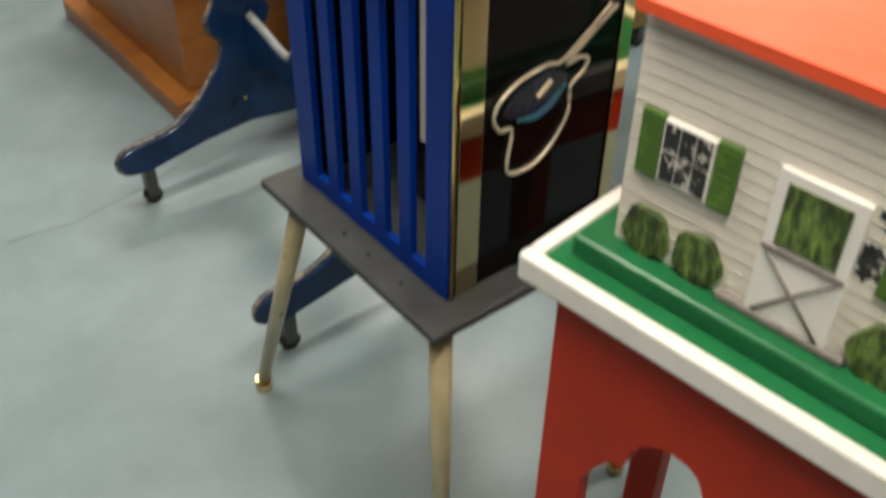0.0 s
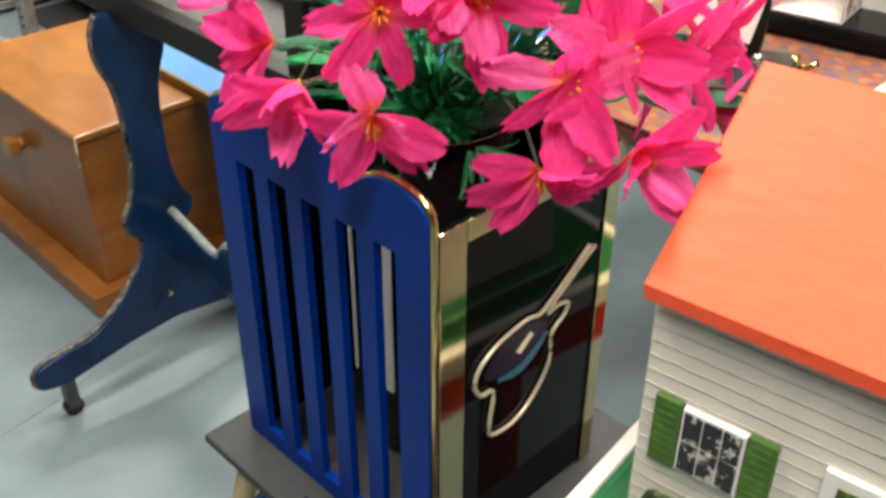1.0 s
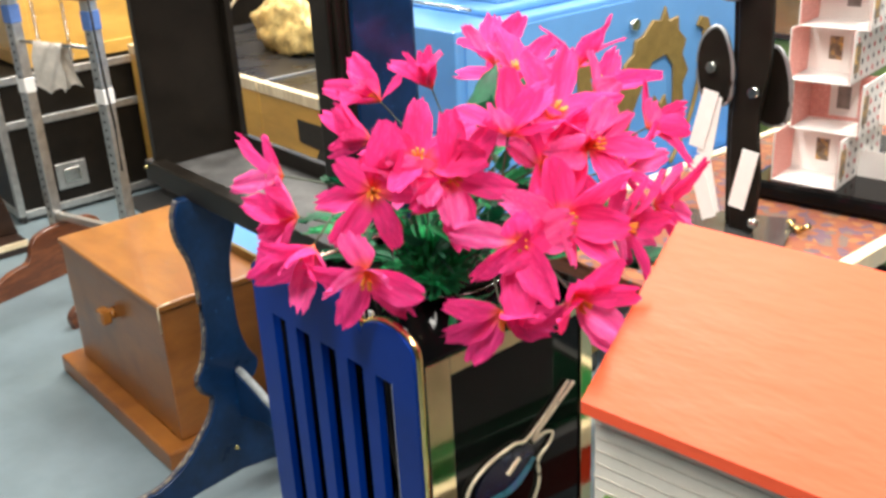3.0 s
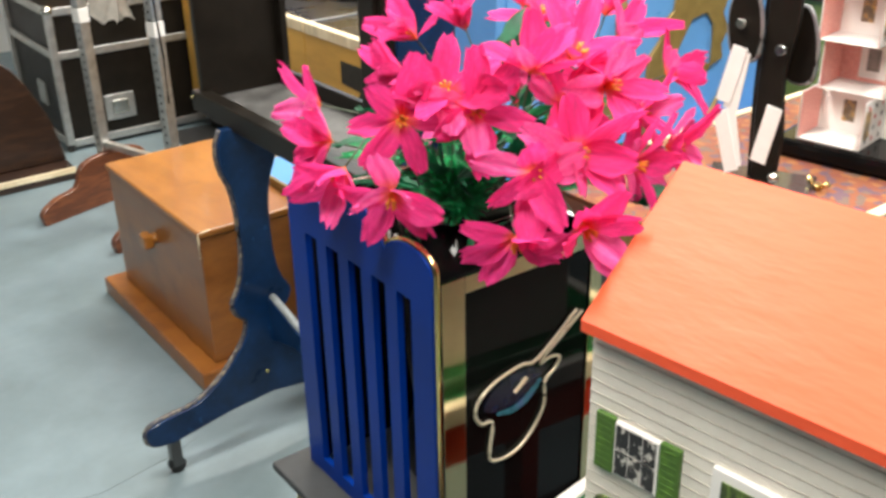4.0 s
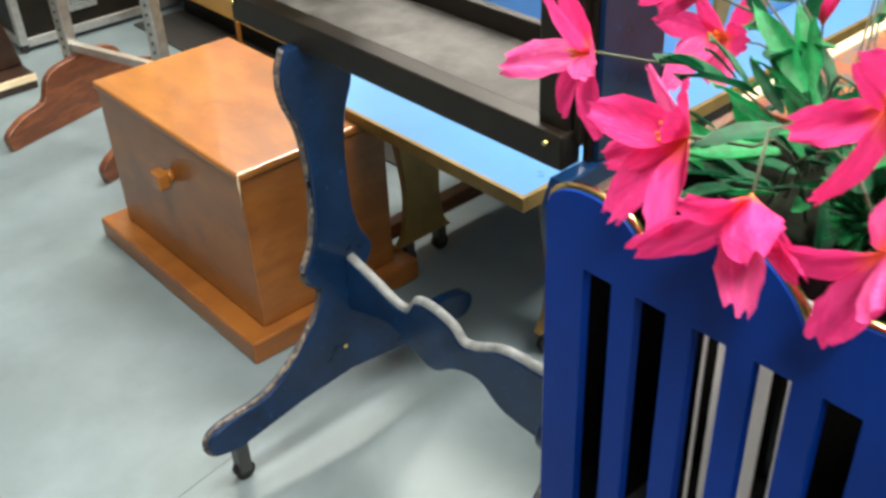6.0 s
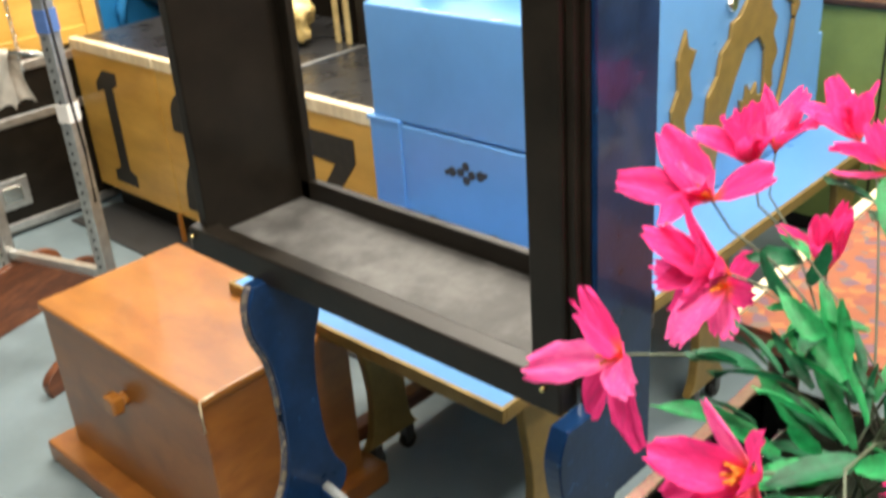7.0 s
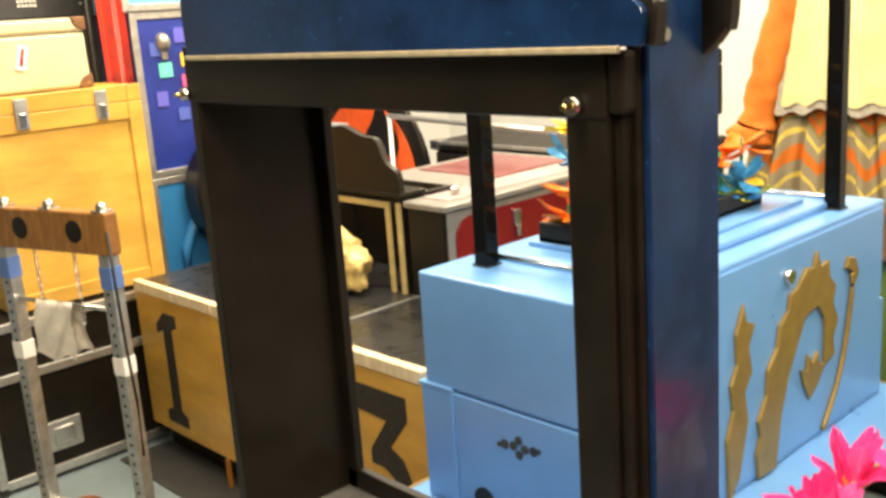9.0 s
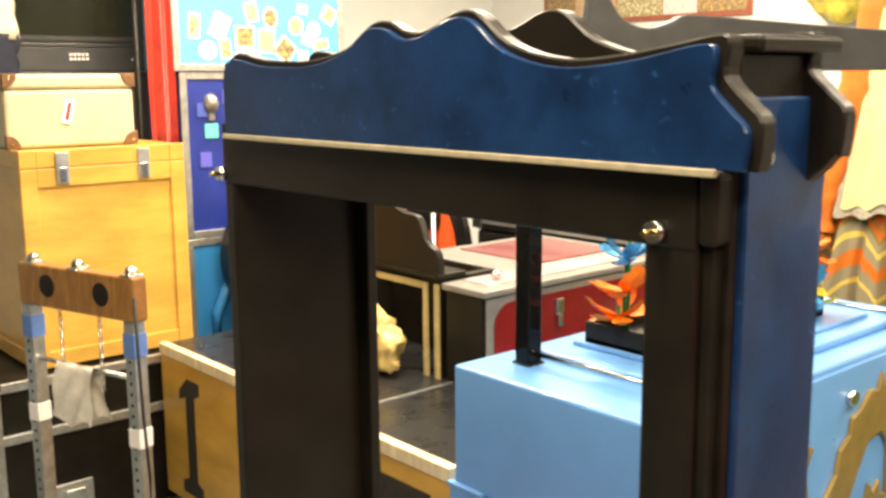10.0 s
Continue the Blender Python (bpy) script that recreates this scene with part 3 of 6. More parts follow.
    # scroll legs
    half = [(1.160, 0.775), (1.146, 0.74), (1.150, 0.69), (1.168, 0.64), (1.176, 0.57), (1.174, 0.47), (1.160, 0.41), (1.141, 0.375), (1.150, 0.345), (1.168, 0.325), (1.160, 0.285), (1.125, 0.238), (1.080, 0.195), (1.020, 0.163), (0.955, 0.156), (0.915, 0.146), (0.902, 0.125), (0.915, 0.098), (0.960, 0.088)]
    left = smooth_line(half, 4)
    c = 1.212
    under = [(1.10, 0.112), (c, 0.122)]
    prof_l = left + under + [(2 * c - u, v) for u, v in reversed(left)]
    for y in (2.300, 1.738):
        leg = part("leg", board_xz(prof_l, y, 0.024, 0.002), NAVY, t, "navy blue scroll-cut leg board")
        edge_pts = [(u - 0.0006, y + 0.012, v) for u, v in left]
        part("worn_edge", rod(edge_pts if y > 2 else edge_pts[40:], 0.0065, 5), WORN, leg, "worn plywood edge")
        part("leg_screw", tube((1.202, y - 0.002, 0.183), (1.202, y + 0.001, 0.183), 0.005, n=10), BRASS, leg)
        for x in (0.965, 2 * c - 0.965):
            caster(leg, x, y + 0.020, 0.094)
    # wavy stretcher
    up = smooth_line([(2.300, 0.366), (2.24, 0.352), (2.17, 0.332), (2.135, 0.338), (2.115, 0.366), (2.08, 0.374), (2.03, 0.366), (2.005, 0.345), (1.97, 0.352), (1.90, 0.385), (1.762, 0.392)], 4)
    low = smooth_line([(1.762, 0.262), (1.90, 0.268), (1.96, 0.300), (2.02, 0.285), (2.07, 0.252), (2.12, 0.262), (2.18, 0.285), (2.25, 0.27), (2.300, 0.255)], 4)
    st = part("stretcher", board_yz(up + low, 1.222, 0.024, 0.002), NAVY, t, "navy blue wavy stretcher board")
    part("worn_edge", rod([(1.234, y, z) for y, z in up], 0.0105, 5), mat("grey_worn_edge", (0.22, 0.24, 0.25), 0.55, var=0.3, size=40), st, "worn grey upper edge")
    return t


frame_prop()


# ---- oak chest ----
def oak_chest():
    t = thing("wooden_chest", pose(0, 0, 0), "orange oak box with a square knob on a projecting plinth", "wooden chest")
    part("plinth", solid(1.150, 1.60, 2.568, 3.275, 0.0, 0.055, 0.006), OAK, t, "oak plinth board")
    part("body", solid(1.200, 1.555, 2.600, 3.215, 0.056, 0.410, 0.004), OAK, t, "oak body")
    part("lid", solid(1.194, 1.561, 2.594, 3.221, 0.411, 0.430, 0.006), OAKTOP, t, "oak lid with a rubbed edge")
    k = bmesh.new()
    tube((1.200, 2.905, 0.305), (1.188, 2.905, 0.305), 0.016, 0.014, 14, k)
    solid(1.160, 1.188, 2.885, 2.925, 0.285, 0.325, 0.006, k)
    part("knob", k, OAKTOP, t, "square bevelled oak knob")
    part("rubbed_corner", rod([(1.196, 2.596, 0.36), (1.1955, 2.5955, 0.40), (1.197, 2.597, 0.4265), (1.23, 2.5962, 0.429)], 0.0022, 5), PALE, t, "rubbed pale corner")
    part("side_wheel", tube((1.26, 3.216, 0.10), (1.26, 3.250, 0.10), 0.035, n=18), DARKW, t)
    return t


oak_chest()


# ---- sky blue dragon trunk on its platform ----
def dragon_platform():
    t = thing("trunk_platform", pose(0, 0, 0), "low bronze-edged platform with a sky blue top on casters", "platform")
    x0, x1, y0, y1 = 1.485, 3.13, 2.120, 2.90
    part("top", solid(x0 + 0.01, x1 - 0.01, y0 + 0.01, y1 - 0.01, 0.434, 0.452, 0.002), SKY, t, "sky blue platform top")
    for b in ((x0, x0 + 0.01, y0, y1), (x1 - 0.01, x1, y0, y1), (x0 + 0.01, x1 - 0.01, y0, y0 + 0.01), (x0 + 0.01, x1 - 0.01, y1 - 0.01, y1)):
        part("edge", solid(*b, 0.424, 0.4535, 0.002), GOLDB, t, "worn bronze edge strip")
    for x in (1.59, 2.2, 2.93):
        for y in (2.17, 2.62):
            pts = smooth_line([(0.0, 0.424), (0.012, 0.33), (0.03, 0.20), (0.022, 0.10), (0.0, 0.06)], 4)
            outline = [(x + u, v) for u, v in pts] + [(x + 0.16 - u, v) for u, v in reversed(pts)]
            leg = part("leg", board_xz(outline, y, 0.022), GOLDB, t, "shaped bronze-painted leg")
            caster(leg, x + 0.03, y + 0.011, 0.062, 0.02)
            caster(leg, x + 0.13, y + 0.011, 0.062, 0.02)
    part("foot_rail", solid(1.54, 3.10, 2.66, 2.70, 0.062, 0.10, 0.004), BROWN, t, "red-brown foot rail")
    return t


def dragon_shape(parent, y):
    """A bronze dragon cut out of thin board: an arched body with spiky back, a claw and a whip tail."""
    outer = [(2.395, 0.46), (2.385, 0.52), (2.40, 0.56), (2.39, 0.60), (2.425, 0.65), (2.43, 0.71), (2.47, 0.75), (2.48, 0.80), (2.52, 0.825), (2.525, 0.86), (2.56, 0.87), (2.60, 0.905), (2.635, 0.90), (2.652, 0.935), (2.67, 0.895), (2.71, 0.90), (2.715, 0.86), (2.75, 0.83), (2.735, 0.79), (2.765, 0.74), (2.74, 0.70), (2.75, 0.655), (2.70, 0.64)]
    inner = [(2.70, 0.70), (2.695, 0.76), (2.66, 0.80), (2.60, 0.79), (2.56, 0.73), (2.52, 0.66), (2.49, 0.58), (2.47, 0.46)]
    claw = [(2.630, 0.575), (2.600, 0.620), (2.585, 0.660), (2.612, 0.652), (2.618, 0.690), (2.640, 0.662), (2.665, 0.685), (2.672, 0.652), (2.705, 0.645), (2.665, 0.600)]
    part("dragon_claw", board_xz(claw, y - 0.009, 0.009, 0.0015), GOLDB, parent)
    d = part("dragon", board_xz(outer + inner, y - 0.010, 0.010, 0.002), GOLDB, parent, "bronze dragon cut-out with spiky back")
    part("dragon_head", board_xz([(2.26, 0.60), (2.285, 0.66), (2.275, 0.72), (2.30, 0.76), (2.295, 0.83), (2.325, 0.89), (2.335, 0.85), (2.37, 0.835), (2.345, 0.79), (2.36, 0.73), (2.33, 0.69), (2.345, 0.62), (2.31, 0.50), (2.27, 0.45)], y - 0.010, 0.010, 0.002), GOLDB, parent)
    tail = smooth_line([(2.70, 0.47), (2.76, 0.55), (2.80, 0.63), (2.825, 0.72), (2.84, 0.80), (2.835, 0.84)], 4)
    part("dragon_tail", rod([(u, y - 0.006, v) for u, v in tail], 0.007, 6), GOLDB, parent)
    tip = [(2.80, 0.86), (2.815, 0.885), (2.85, 0.875), (2.87, 0.835), (2.845, 0.80), (2.84, 0.84)]
    part("tail_tip", board_xz(tip, y - 0.010, 0.010, 0.002), GOLDB, parent)
    return d


def dragon_trunk():
    t = thing("dragon_chest", pose(0, 0, 0), "large sky blue chest with a bronze dragon and black uprights", "chest")
    x0, x1, y0, y1 = 1.890, 3.05, 2.300, 2.835
    part("lower_body", solid(x0, x1, y0, y1, 0.455, 0.722, 0.004), SKY, t, "sky blue lower case")
    part("front_strip", solid(x0 - 0.006, x0, y1 - 0.095, y1, 0.455, 0.722, 0.002), SKY, t)
    part("front_lip", solid(x0 - 0.008, x0 + 0.01, y1 - 0.095, y1 + 0.008, 0.722, 0.732, 0.002), SKY, t)
    part("upper_body", solid(x0 + 0.004, x1 - 0.004, y0 + 0.004, y1 - 0.004, 0.726, 0.985, 0.006), SKY, t, "sky blue upper case")
    lid = part("lid", solid(x0 + 0.17, x1 - 0.13, y0 + 0.07, y1 - 0.06, 0.985, 1.003, 0.005), SKY, t, "raised sky blue lid panel")
    part("lid_door", solid(x0 + 0.25, x1 - 0.21, y0 + 0.12, y1 - 0.11, 1.003, 1.013, 0.004), SKY, lid)
    for x in (2.02, 2.90):
        part("hinge_rod", tube((x, y0 + 0.09, 1.008), (x, y1 - 0.10, 1.008), 0.005), STEEL, t)
    for x, y in ((2.015, 2.735), (2.88, 2.360)):
        p = part("upright", solid(x - 0.020, x + 0.020, y - 0.020, y + 0.020, 0.986, 1.575, 0.004), GLOSS, t, "black gloss upright")
        part("foot_flange", solid(x - 0.024, x + 0.024, y - 0.024, y + 0.024, 0.9845, 0.990, 0.002), BLACK, p)
    part("side_panel", solid(x0 + 0.03, x1 - 0.03, y0 - 0.003, y0 + 0.004, 0.47, 0.970, 0.002), SKY, t, "sky blue side panel")
    dragon_shape(t, y0 - 0.003)
    k = part("lock", tube((2.52, y0 + 0.004, 0.905), (2.52, y0 - 0.018, 0.905), 0.016, n=16), STEEL, t, "round chrome lock")
    # stencilled keyhole ornament on the front
    for y, z, r in ((2.55, 0.664, 0.010), (2.55, 0.632, 0.010), (2.566, 0.648, 0.010), (2.534, 0.648, 0.010), (2.590, 0.645, 0.011), (2.510, 0.651, 0.011), (2.606, 0.641, 0.006), (2.496, 0.655, 0.006)):
        part("ornament", tube((x0 - 0.002, y, z), (x0 + 0.001, y, z), r, n=12), INKD, t, "small dark stencilled ornament")
    for y in (2.66, 2.48):
        part("air_hole", tube((x0 - 0.003, y, 0.492), (x0 + 0.001, y, 0.492), 0.030, n=20), BLACK, t)
    return t


def swooping_beam():
    """The black board bridging the two uprights, with a hooked end."""
    t = thing("arched_beam", pose(0, 0, 0), "dark grey arched beam lying across the black uprights", "beam")
    a, b = Vector((2.015, 2.735, 0)), Vector((2.88, 2.360, 0))
    L = (b - a).length
    top = smooth_line([(0.135, 1.80), (0.152, 1.745), (0.168, 1.716), (0.191, 1.685), (0.225, 1.668), (0.262, 1.664), (0.305, 1.677), (0.332, 1.689), (0.37, 1.690), (0.528, 1.681), (0.803, 1.666), (1.3, 1.650)], 5)
    low = [(1.3, 1.576), (-0.03, 1.576), (-0.03, 1.602), (0.06, 1.608), (0.112, 1.65), (0.122, 1.718), (0.098, 1.80)]
    ang = math.atan2(b.y - a.y, b.x - a.x)
    bm = prism(top + low, 0.03, Matrix.Translation((a.x, a.y, 0)) @ Matrix.Rotation(ang, 4, "Z") @ Matrix.Translation((0, -0.015, 0)) @ UPRIGHT_XZ, 0.003)
    part("board", bm, mat("grey_black_board", (0.055, 0.055, 0.055), 0.45, var=0.2, size=8), t)
    return t


def feather_planter():
    t = thing("flower_tray", pose(0, 0, 0), "small black tray holding orange, blue and yellow feather flowers", "flower tray")
    x0, x1, y0, y1, z0 = 2.15, 2.74, 2.48, 2.70, 1.013
    part("tray_floor", solid(x0, x1, y0, y1, z0, z0 + 0.012, 0.002), BLACK, t)
    for b in ((x0, x0 + 0.012, y0, y1), (x1 - 0.012, x1, y0, y1), (x0 + 0.012, x1 - 0.012, y0, y0 + 0.012), (x0 + 0.012, x1 - 0.012, y1 - 0.012, y1)):
        part("tray_side", solid(*b, z0, z0 + 0.045, 0.002), BLACK, t)
    cols = {"orange": mat("orange_feather", (0.90, 0.19, 0.01), 0.6, var=0.2, size=50), "blue": mat("turquoise_feather", (0.02, 0.30, 0.62), 0.6, var=0.3, size=50), "yellow": mat("yellow_feather", (0.85, 0.62, 0.03), 0.6, var=0.2, size=50)}
    rnd = random.Random(4)
    for cx, cy, cz, kind in ((2.175, 2.63, 1.10, "orange"), (2.18, 2.62, 1.15, "orange"), (2.185, 2.62, 1.22, "blue"), (2.18, 2.61, 1.30, "yellow"), (2.68, 2.51, 1.10, "blue"), (2.66, 2.51, 1.06, "blue"), (2.71, 2.52, 1.18, "orange"), (2.69, 2.50, 1.07, "yellow"), (2.66, 2.55, 1.15, "orange"), (2.45, 2.60, 1.16, "orange")):
        f = part("bloom", rod([(cx, cy, z0 + 0.012), (cx, cy, cz)], 0.004, 6), LEAF, t, kind + " feather bloom on a green stem")
        for k in range(7):
            a = 2 * math.pi * k / 7 + rnd.random()
            m = Matrix.Translation((cx, cy, cz - 0.02)) @ Matrix.Rotation(a, 4, "Z") @ Matrix.Rotation(radians(rnd.uniform(-40, 30)), 4, "Y")
            part("petal", petal_bm(0.075, 0.042, 0.3, rnd, m), cols[kind], f)
    return t


def petal_bm(length, width, curl, rnd, m=None, rows=9, blunt=True):
    """A feather petal: a curled, twisted blade along +x, widest past the middle and frayed at the tip."""
    bm = bmesh.new()
    grid, cols = [], 7
    twist, sway = rnd.uniform(-0.35, 0.35), rnd.uniform(-0.10, 0.10)
    fray = [rnd.uniform(-0.13, 0.05) for _ in range(cols)]
    for i in range(rows):
        s = i / (rows - 1)
        if blunt:
            w = 0.5 * width * (0.24 + 0.78 * math.sin(0.5 * math.pi * min(1, s / 0.62)) ** 1.3) * (1 if s < 0.72 else 1 - 0.62 * ((s - 0.72) / 0.28) ** 2)
        else:
            w = 0.5 * width * (0.2 + 0.85 * math.sin(math.pi * min(1, s * 0.95 + 0.04)) ** 0.8)
        row = []
        for j in range(cols):
            u = (j - cols // 2) / (cols // 2)
            f = fray[j] * max(0, (s - 0.7) / 0.3) ** 2
            y = w * u * (1 + (rnd.uniform(-0.20, 0.10) if abs(u) > 0.9 and s > 0.3 else rnd.uniform(-0.06, 0.06))) + sway * length * s * s
            z = curl * length * s * s * 0.8 - 0.20 * width * (1 - u * u) * math.sin(math.pi * min(s, 0.9)) + twist * w * u * s + rnd.uniform(-0.0010, 0.0010)
            row.append(bm.verts.new((length * (s + f), y, z)))
        grid.append(row)
    for i in range(rows - 1):
        for j in range(cols - 1):
            bm.faces.new((grid[i][j], grid[i + 1][j], grid[i + 1][j + 1], grid[i][j + 1])).smooth = True
    if m:
        bmesh.ops.transform(bm, matrix=m, verts=bm.verts)
    return bm


dragon_platform()
dragon_trunk()
swooping_beam()
feather_planter()


# ---- bouquet in the planter ----
def lily_petal(length, width, cup, curl, rnd, rows=10, cols=9):
    """A broad feather petal along +x: narrow base, full middle, softly pointed tip with split barbs; cupped and curled."""
    bm = bmesh.new()
    twist, sway = rnd.uniform(-0.5, 0.5), rnd.uniform(-0.14, 0.14)
    fray = [rnd.uniform(-0.10, 0.04) for _ in range(cols)]
    peak = rnd.uniform(0.48, 0.66)
    grid = []
    for i in range(rows):
        s = i / (rows - 1)
        w = math.sin(0.5 * math.pi * s / peak) ** 0.8 if s < peak else math.cos(0.5 * math.pi * (s - peak) / (1.13 - peak)) ** 0.65
        w = 0.5 * width * max(0.13, w)
        row = []
        for j in range(cols):
            u = (j - cols // 2) / (cols // 2)
            barb = fray[j] * max(0, (s - 0.6) / 0.4) ** 2 + (0.02 * (j % 2) if s > 0.8 else 0)
            y = w * u * (1 + (rnd.uniform(-0.14, 0.06) if abs(u) > 0.9 and s > 0.35 else 0)) + sway * length * s * s
            z = curl * length * s ** 2.2 + cup * w * u * u * (1 - 0.5 * s) + twist * w * u * s - 0.06 * width * math.cos(6 * u) * s + rnd.uniform(-0.0006, 0.0006)
            row.append(bm.verts.new((length * (s + barb), y, z)))
        grid.append(row)
    for i in range(rows - 1):
        for j in range(cols - 1):
            bm.faces.new((grid[i][j], grid[i + 1][j], grid[i + 1][j + 1], grid[i][j + 1])).smooth = True
    return bm


# each lily: throat, the way it faces, how far it opens (degrees of each petal from flat)
LILIES = [
    ((0.950, 1.540, 1.058), (-0.95, 0.35, 0.35), 30), ((0.886, 1.408, 1.060), (-0.78, 0.38, 0.30), 42),
    ((0.872, 1.252, 1.040), (-0.55, -0.70, -0.40), 24), ((0.862, 1.335, 1.045), (-0.75, -0.35, -0.35), 40),
    ((0.909, 1.283, 1.109), (-0.50, -0.80, 0.10), 25), ((1.075, 1.528, 1.075), (-0.70, 0.60, 0.45), 66),
    ((1.125, 1.568, 1.112), (-0.62, 0.05, 0.75), 60), ((1.225, 1.580, 1.108), (-0.40, -0.05, 0.90), 60),
    ((1.400, 1.640, 1.055), (0.00, -0.05, 1.00), 70), ((1.215, 1.440, 1.165), (-0.10, -0.15, 0.95), 42), ((0.955, 1.268, 1.135), (-0.45, -0.50, 0.72), 36),
    ((0.975, 1.243, 1.115), (-0.35, -0.90, 0.10), 30), ((1.015, 1.205, 1.165), (-0.10, -0.30, 0.92), 46),
    ((1.095, 1.220, 1.160), (0.20, -0.60, 0.75), 36), ((1.095, 1.170, 1.135), (0.05, -0.95, 0.30), 30),
    ((1.185, 1.205, 1.082), (0.50, -0.80, 0.30), 42), ((0.978, 1.155, 1.072), (-0.60, -0.75, 0.20), 20),
    ((1.020, 1.137, 1.088), (-0.20, -0.95, 0.25), 26), ((0.957, 1.158, 1.000), (-0.50, -0.75, -0.30), 22),
    ((0.995, 1.097, 1.025), (-0.20, -0.90, -0.30), 24), ((1.105, 1.135, 1.055), (0.40, -0.85, 0.00), 36),
    ((1.145, 1.120, 1.005), (0.50, -0.80, -0.10), 40), ((1.065, 1.205, 1.115), (-0.10, -0.85, 0.50), 30),
    ((1.310, 1.387, 1.150), (0.50, 0.10, 0.85), 40), ((1.245, 1.295, 1.145), (0.55, -0.35, 0.75), 40),
    ((1.390, 1.555, 1.085), (-0.30, 0.30, 0.85), 66), ((1.235, 1.610, 0.965), (-0.80, 0.20, 0.30), 26), ((1.275, 1.525, 1.000), (-0.05, 0.10, 1.00), 68),
    ((1.335, 1.500, 1.085), (0.75, 0.35, 0.50), 38), ((1.180, 1.365, 1.165), (-0.10, -0.20, 0.95), 36),
    ((1.270, 1.235, 1.105), (0.75, -0.50, 0.40), 38), ((1.130, 1.310, 1.120), (-0.20, -0.60, 0.75), 34),
    ((1.350, 1.390, 1.020), (0.95, 0.00, 0.20), 34), ((1.150, 1.190, 1.030), (0.30, -0.95, 0.00), 30),
    ((1.200, 1.165, 1.045), (0.55, -0.75, 0.10), 32),
]


def bouquet():
    rnd = random.Random(23)
    t = thing("flower_bouquet", pose(0, 0, 0), "large bouquet of magenta feather lilies with green feather leaves", "flowers")
    petals = []
    for k in range(16):
        bm = lily_petal(rnd.uniform(0.052, 0.071), rnd.uniform(0.026, 0.036), rnd.uniform(0.2, 0.85), rnd.uniform(-0.38, 0.20), rnd)
        me = bpy.data.meshes.new("petal")
        bm.to_mesh(me)
        bm.free()
        me.materials.append(PETAL2 if k % 5 == 0 else PETAL)
        petals.append(me)
    blades = []
    for k in range(6):
        bm = petal_bm(rnd.uniform(0.070, 0.090), rnd.uniform(0.018, 0.028), rnd.uniform(-0.7, 0.4), rnd, rows=8, blunt=False)
        me = bpy.data.meshes.new("leaf")
        bm.to_mesh(me)
        bm.free()
        me.materials.append((LEAF, LEAF2)[k % 2])
        blades.append(me)

    def leaf(p, heading, lift, roll, size, mesh=None, broad=1.0):
        ob = new("leaf", mesh or blades[rnd.randrange(6)])
        ob.parent = t
        ob.matrix_world = Matrix.Translation(p) @ Matrix.Rotation(heading, 4, "Z") @ Matrix.Rotation(-lift, 4, "Y") @ Matrix.Rotation(roll, 4, "X") @ Matrix.Diagonal((size, size * broad, size, 1))

    for n, (c, way, spread) in enumerate(LILIES):
        c, axis = Vector(c), Vector(way).normalized()
        base = c - axis * 0.012
        root = Vector((1.055 + rnd.uniform(-0.04, 0.04), 1.38 + rnd.uniform(-0.04, 0.04), 0.93))
        side = base - axis * 0.05
        mid = (side + root) / 2 + Vector((0, 0, 0.035))
        line = [root, (root + mid) / 2 + Vector((0, 0, 0.015)), mid, (mid + side) / 2 + Vector((0, 0, 0.008)), side, base]
        f = part("flower", rod(line, 0.0012, 5), WIRE, t, "magenta feather lily on a wire stem")
        q = axis.to_track_quat("Z", "Y").to_matrix().to_4x4()
        st = bmesh.new()
        for k in range(6):
            a = 2 * math.pi * k / 6 + rnd.random()
            rod([(0, 0, 0.0), (0.003 * math.cos(a), 0.003 * math.sin(a), 0.012), (0.006 * math.cos(a), 0.006 * math.sin(a), 0.021)], 0.0013, 5, st)
        bmesh.ops.transform(st, matrix=Matrix.Translation(base) @ q, verts=st.verts)
        part("stamen", st, STAMEN, f, "orange stamens")
        spin, count = rnd.random() * 6, 7 if n % 3 else 6
        for k in range(count):
            a = spin + 2 * math.pi * k / count + rnd.uniform(-0.32, 0.32)
            lift = radians(max(-25, min(84, spread + rnd.uniform(-1, 1) * (8 if spread > 60 else 26) + (8 if k % 2 else -6))))
            ob = new("petal", petals[rnd.randrange(16)])
            ob.parent = f
            ob.matrix_world = Matrix.Translation(base) @ q @ Matrix.Rotation(a, 4, "Z") @ Matrix.Rotation(-lift, 4, "Y") @ Matrix.Rotation(rnd.uniform(-0.4, 0.4), 4, "X") @ Matrix.Translation((0.002, 0, 0)) @ Matrix.Scale(rnd.uniform(0.82, 1.12), 4)
        # a leaf or two along each stem
        for k in range(2):
            p = mid.lerp(side, rnd.uniform(0.0, 0.9))
            leaf(p, math.atan2(axis.y, axis.x) + rnd.uniform(-1.1, 1.1), radians(rnd.uniform(5, 60)), rnd.uniform(-0.8, 0.8), rnd.uniform(0.55, 0.85))
    # broad upright leaves among the upper flowers, one bud-like leaf low at the side
    for p, h, up in (((1.075, 1.315, 1.125), 0.4, 82), ((1.065, 1.305, 1.120), -1.6, 78), ((1.085, 1.305, 1.120), -0.6, 86), ((1.115, 1.150, 1.015), -0.8, 25), ((1.120, 1.145, 1.010), -0.4, 12)):
        leaf(Vector(p), h, radians(up), rnd.uniform(-0.4, 0.4), 0.85, blades[1], 1.5)
    # loose blades low in the middle
    for k in range(70):
        a = 2 * math.pi * rnd.random()
        r = rnd.uniform(0.02, 0.10)
        toward = math.cos(a) < -0.1 or math.sin(a) < -0.3
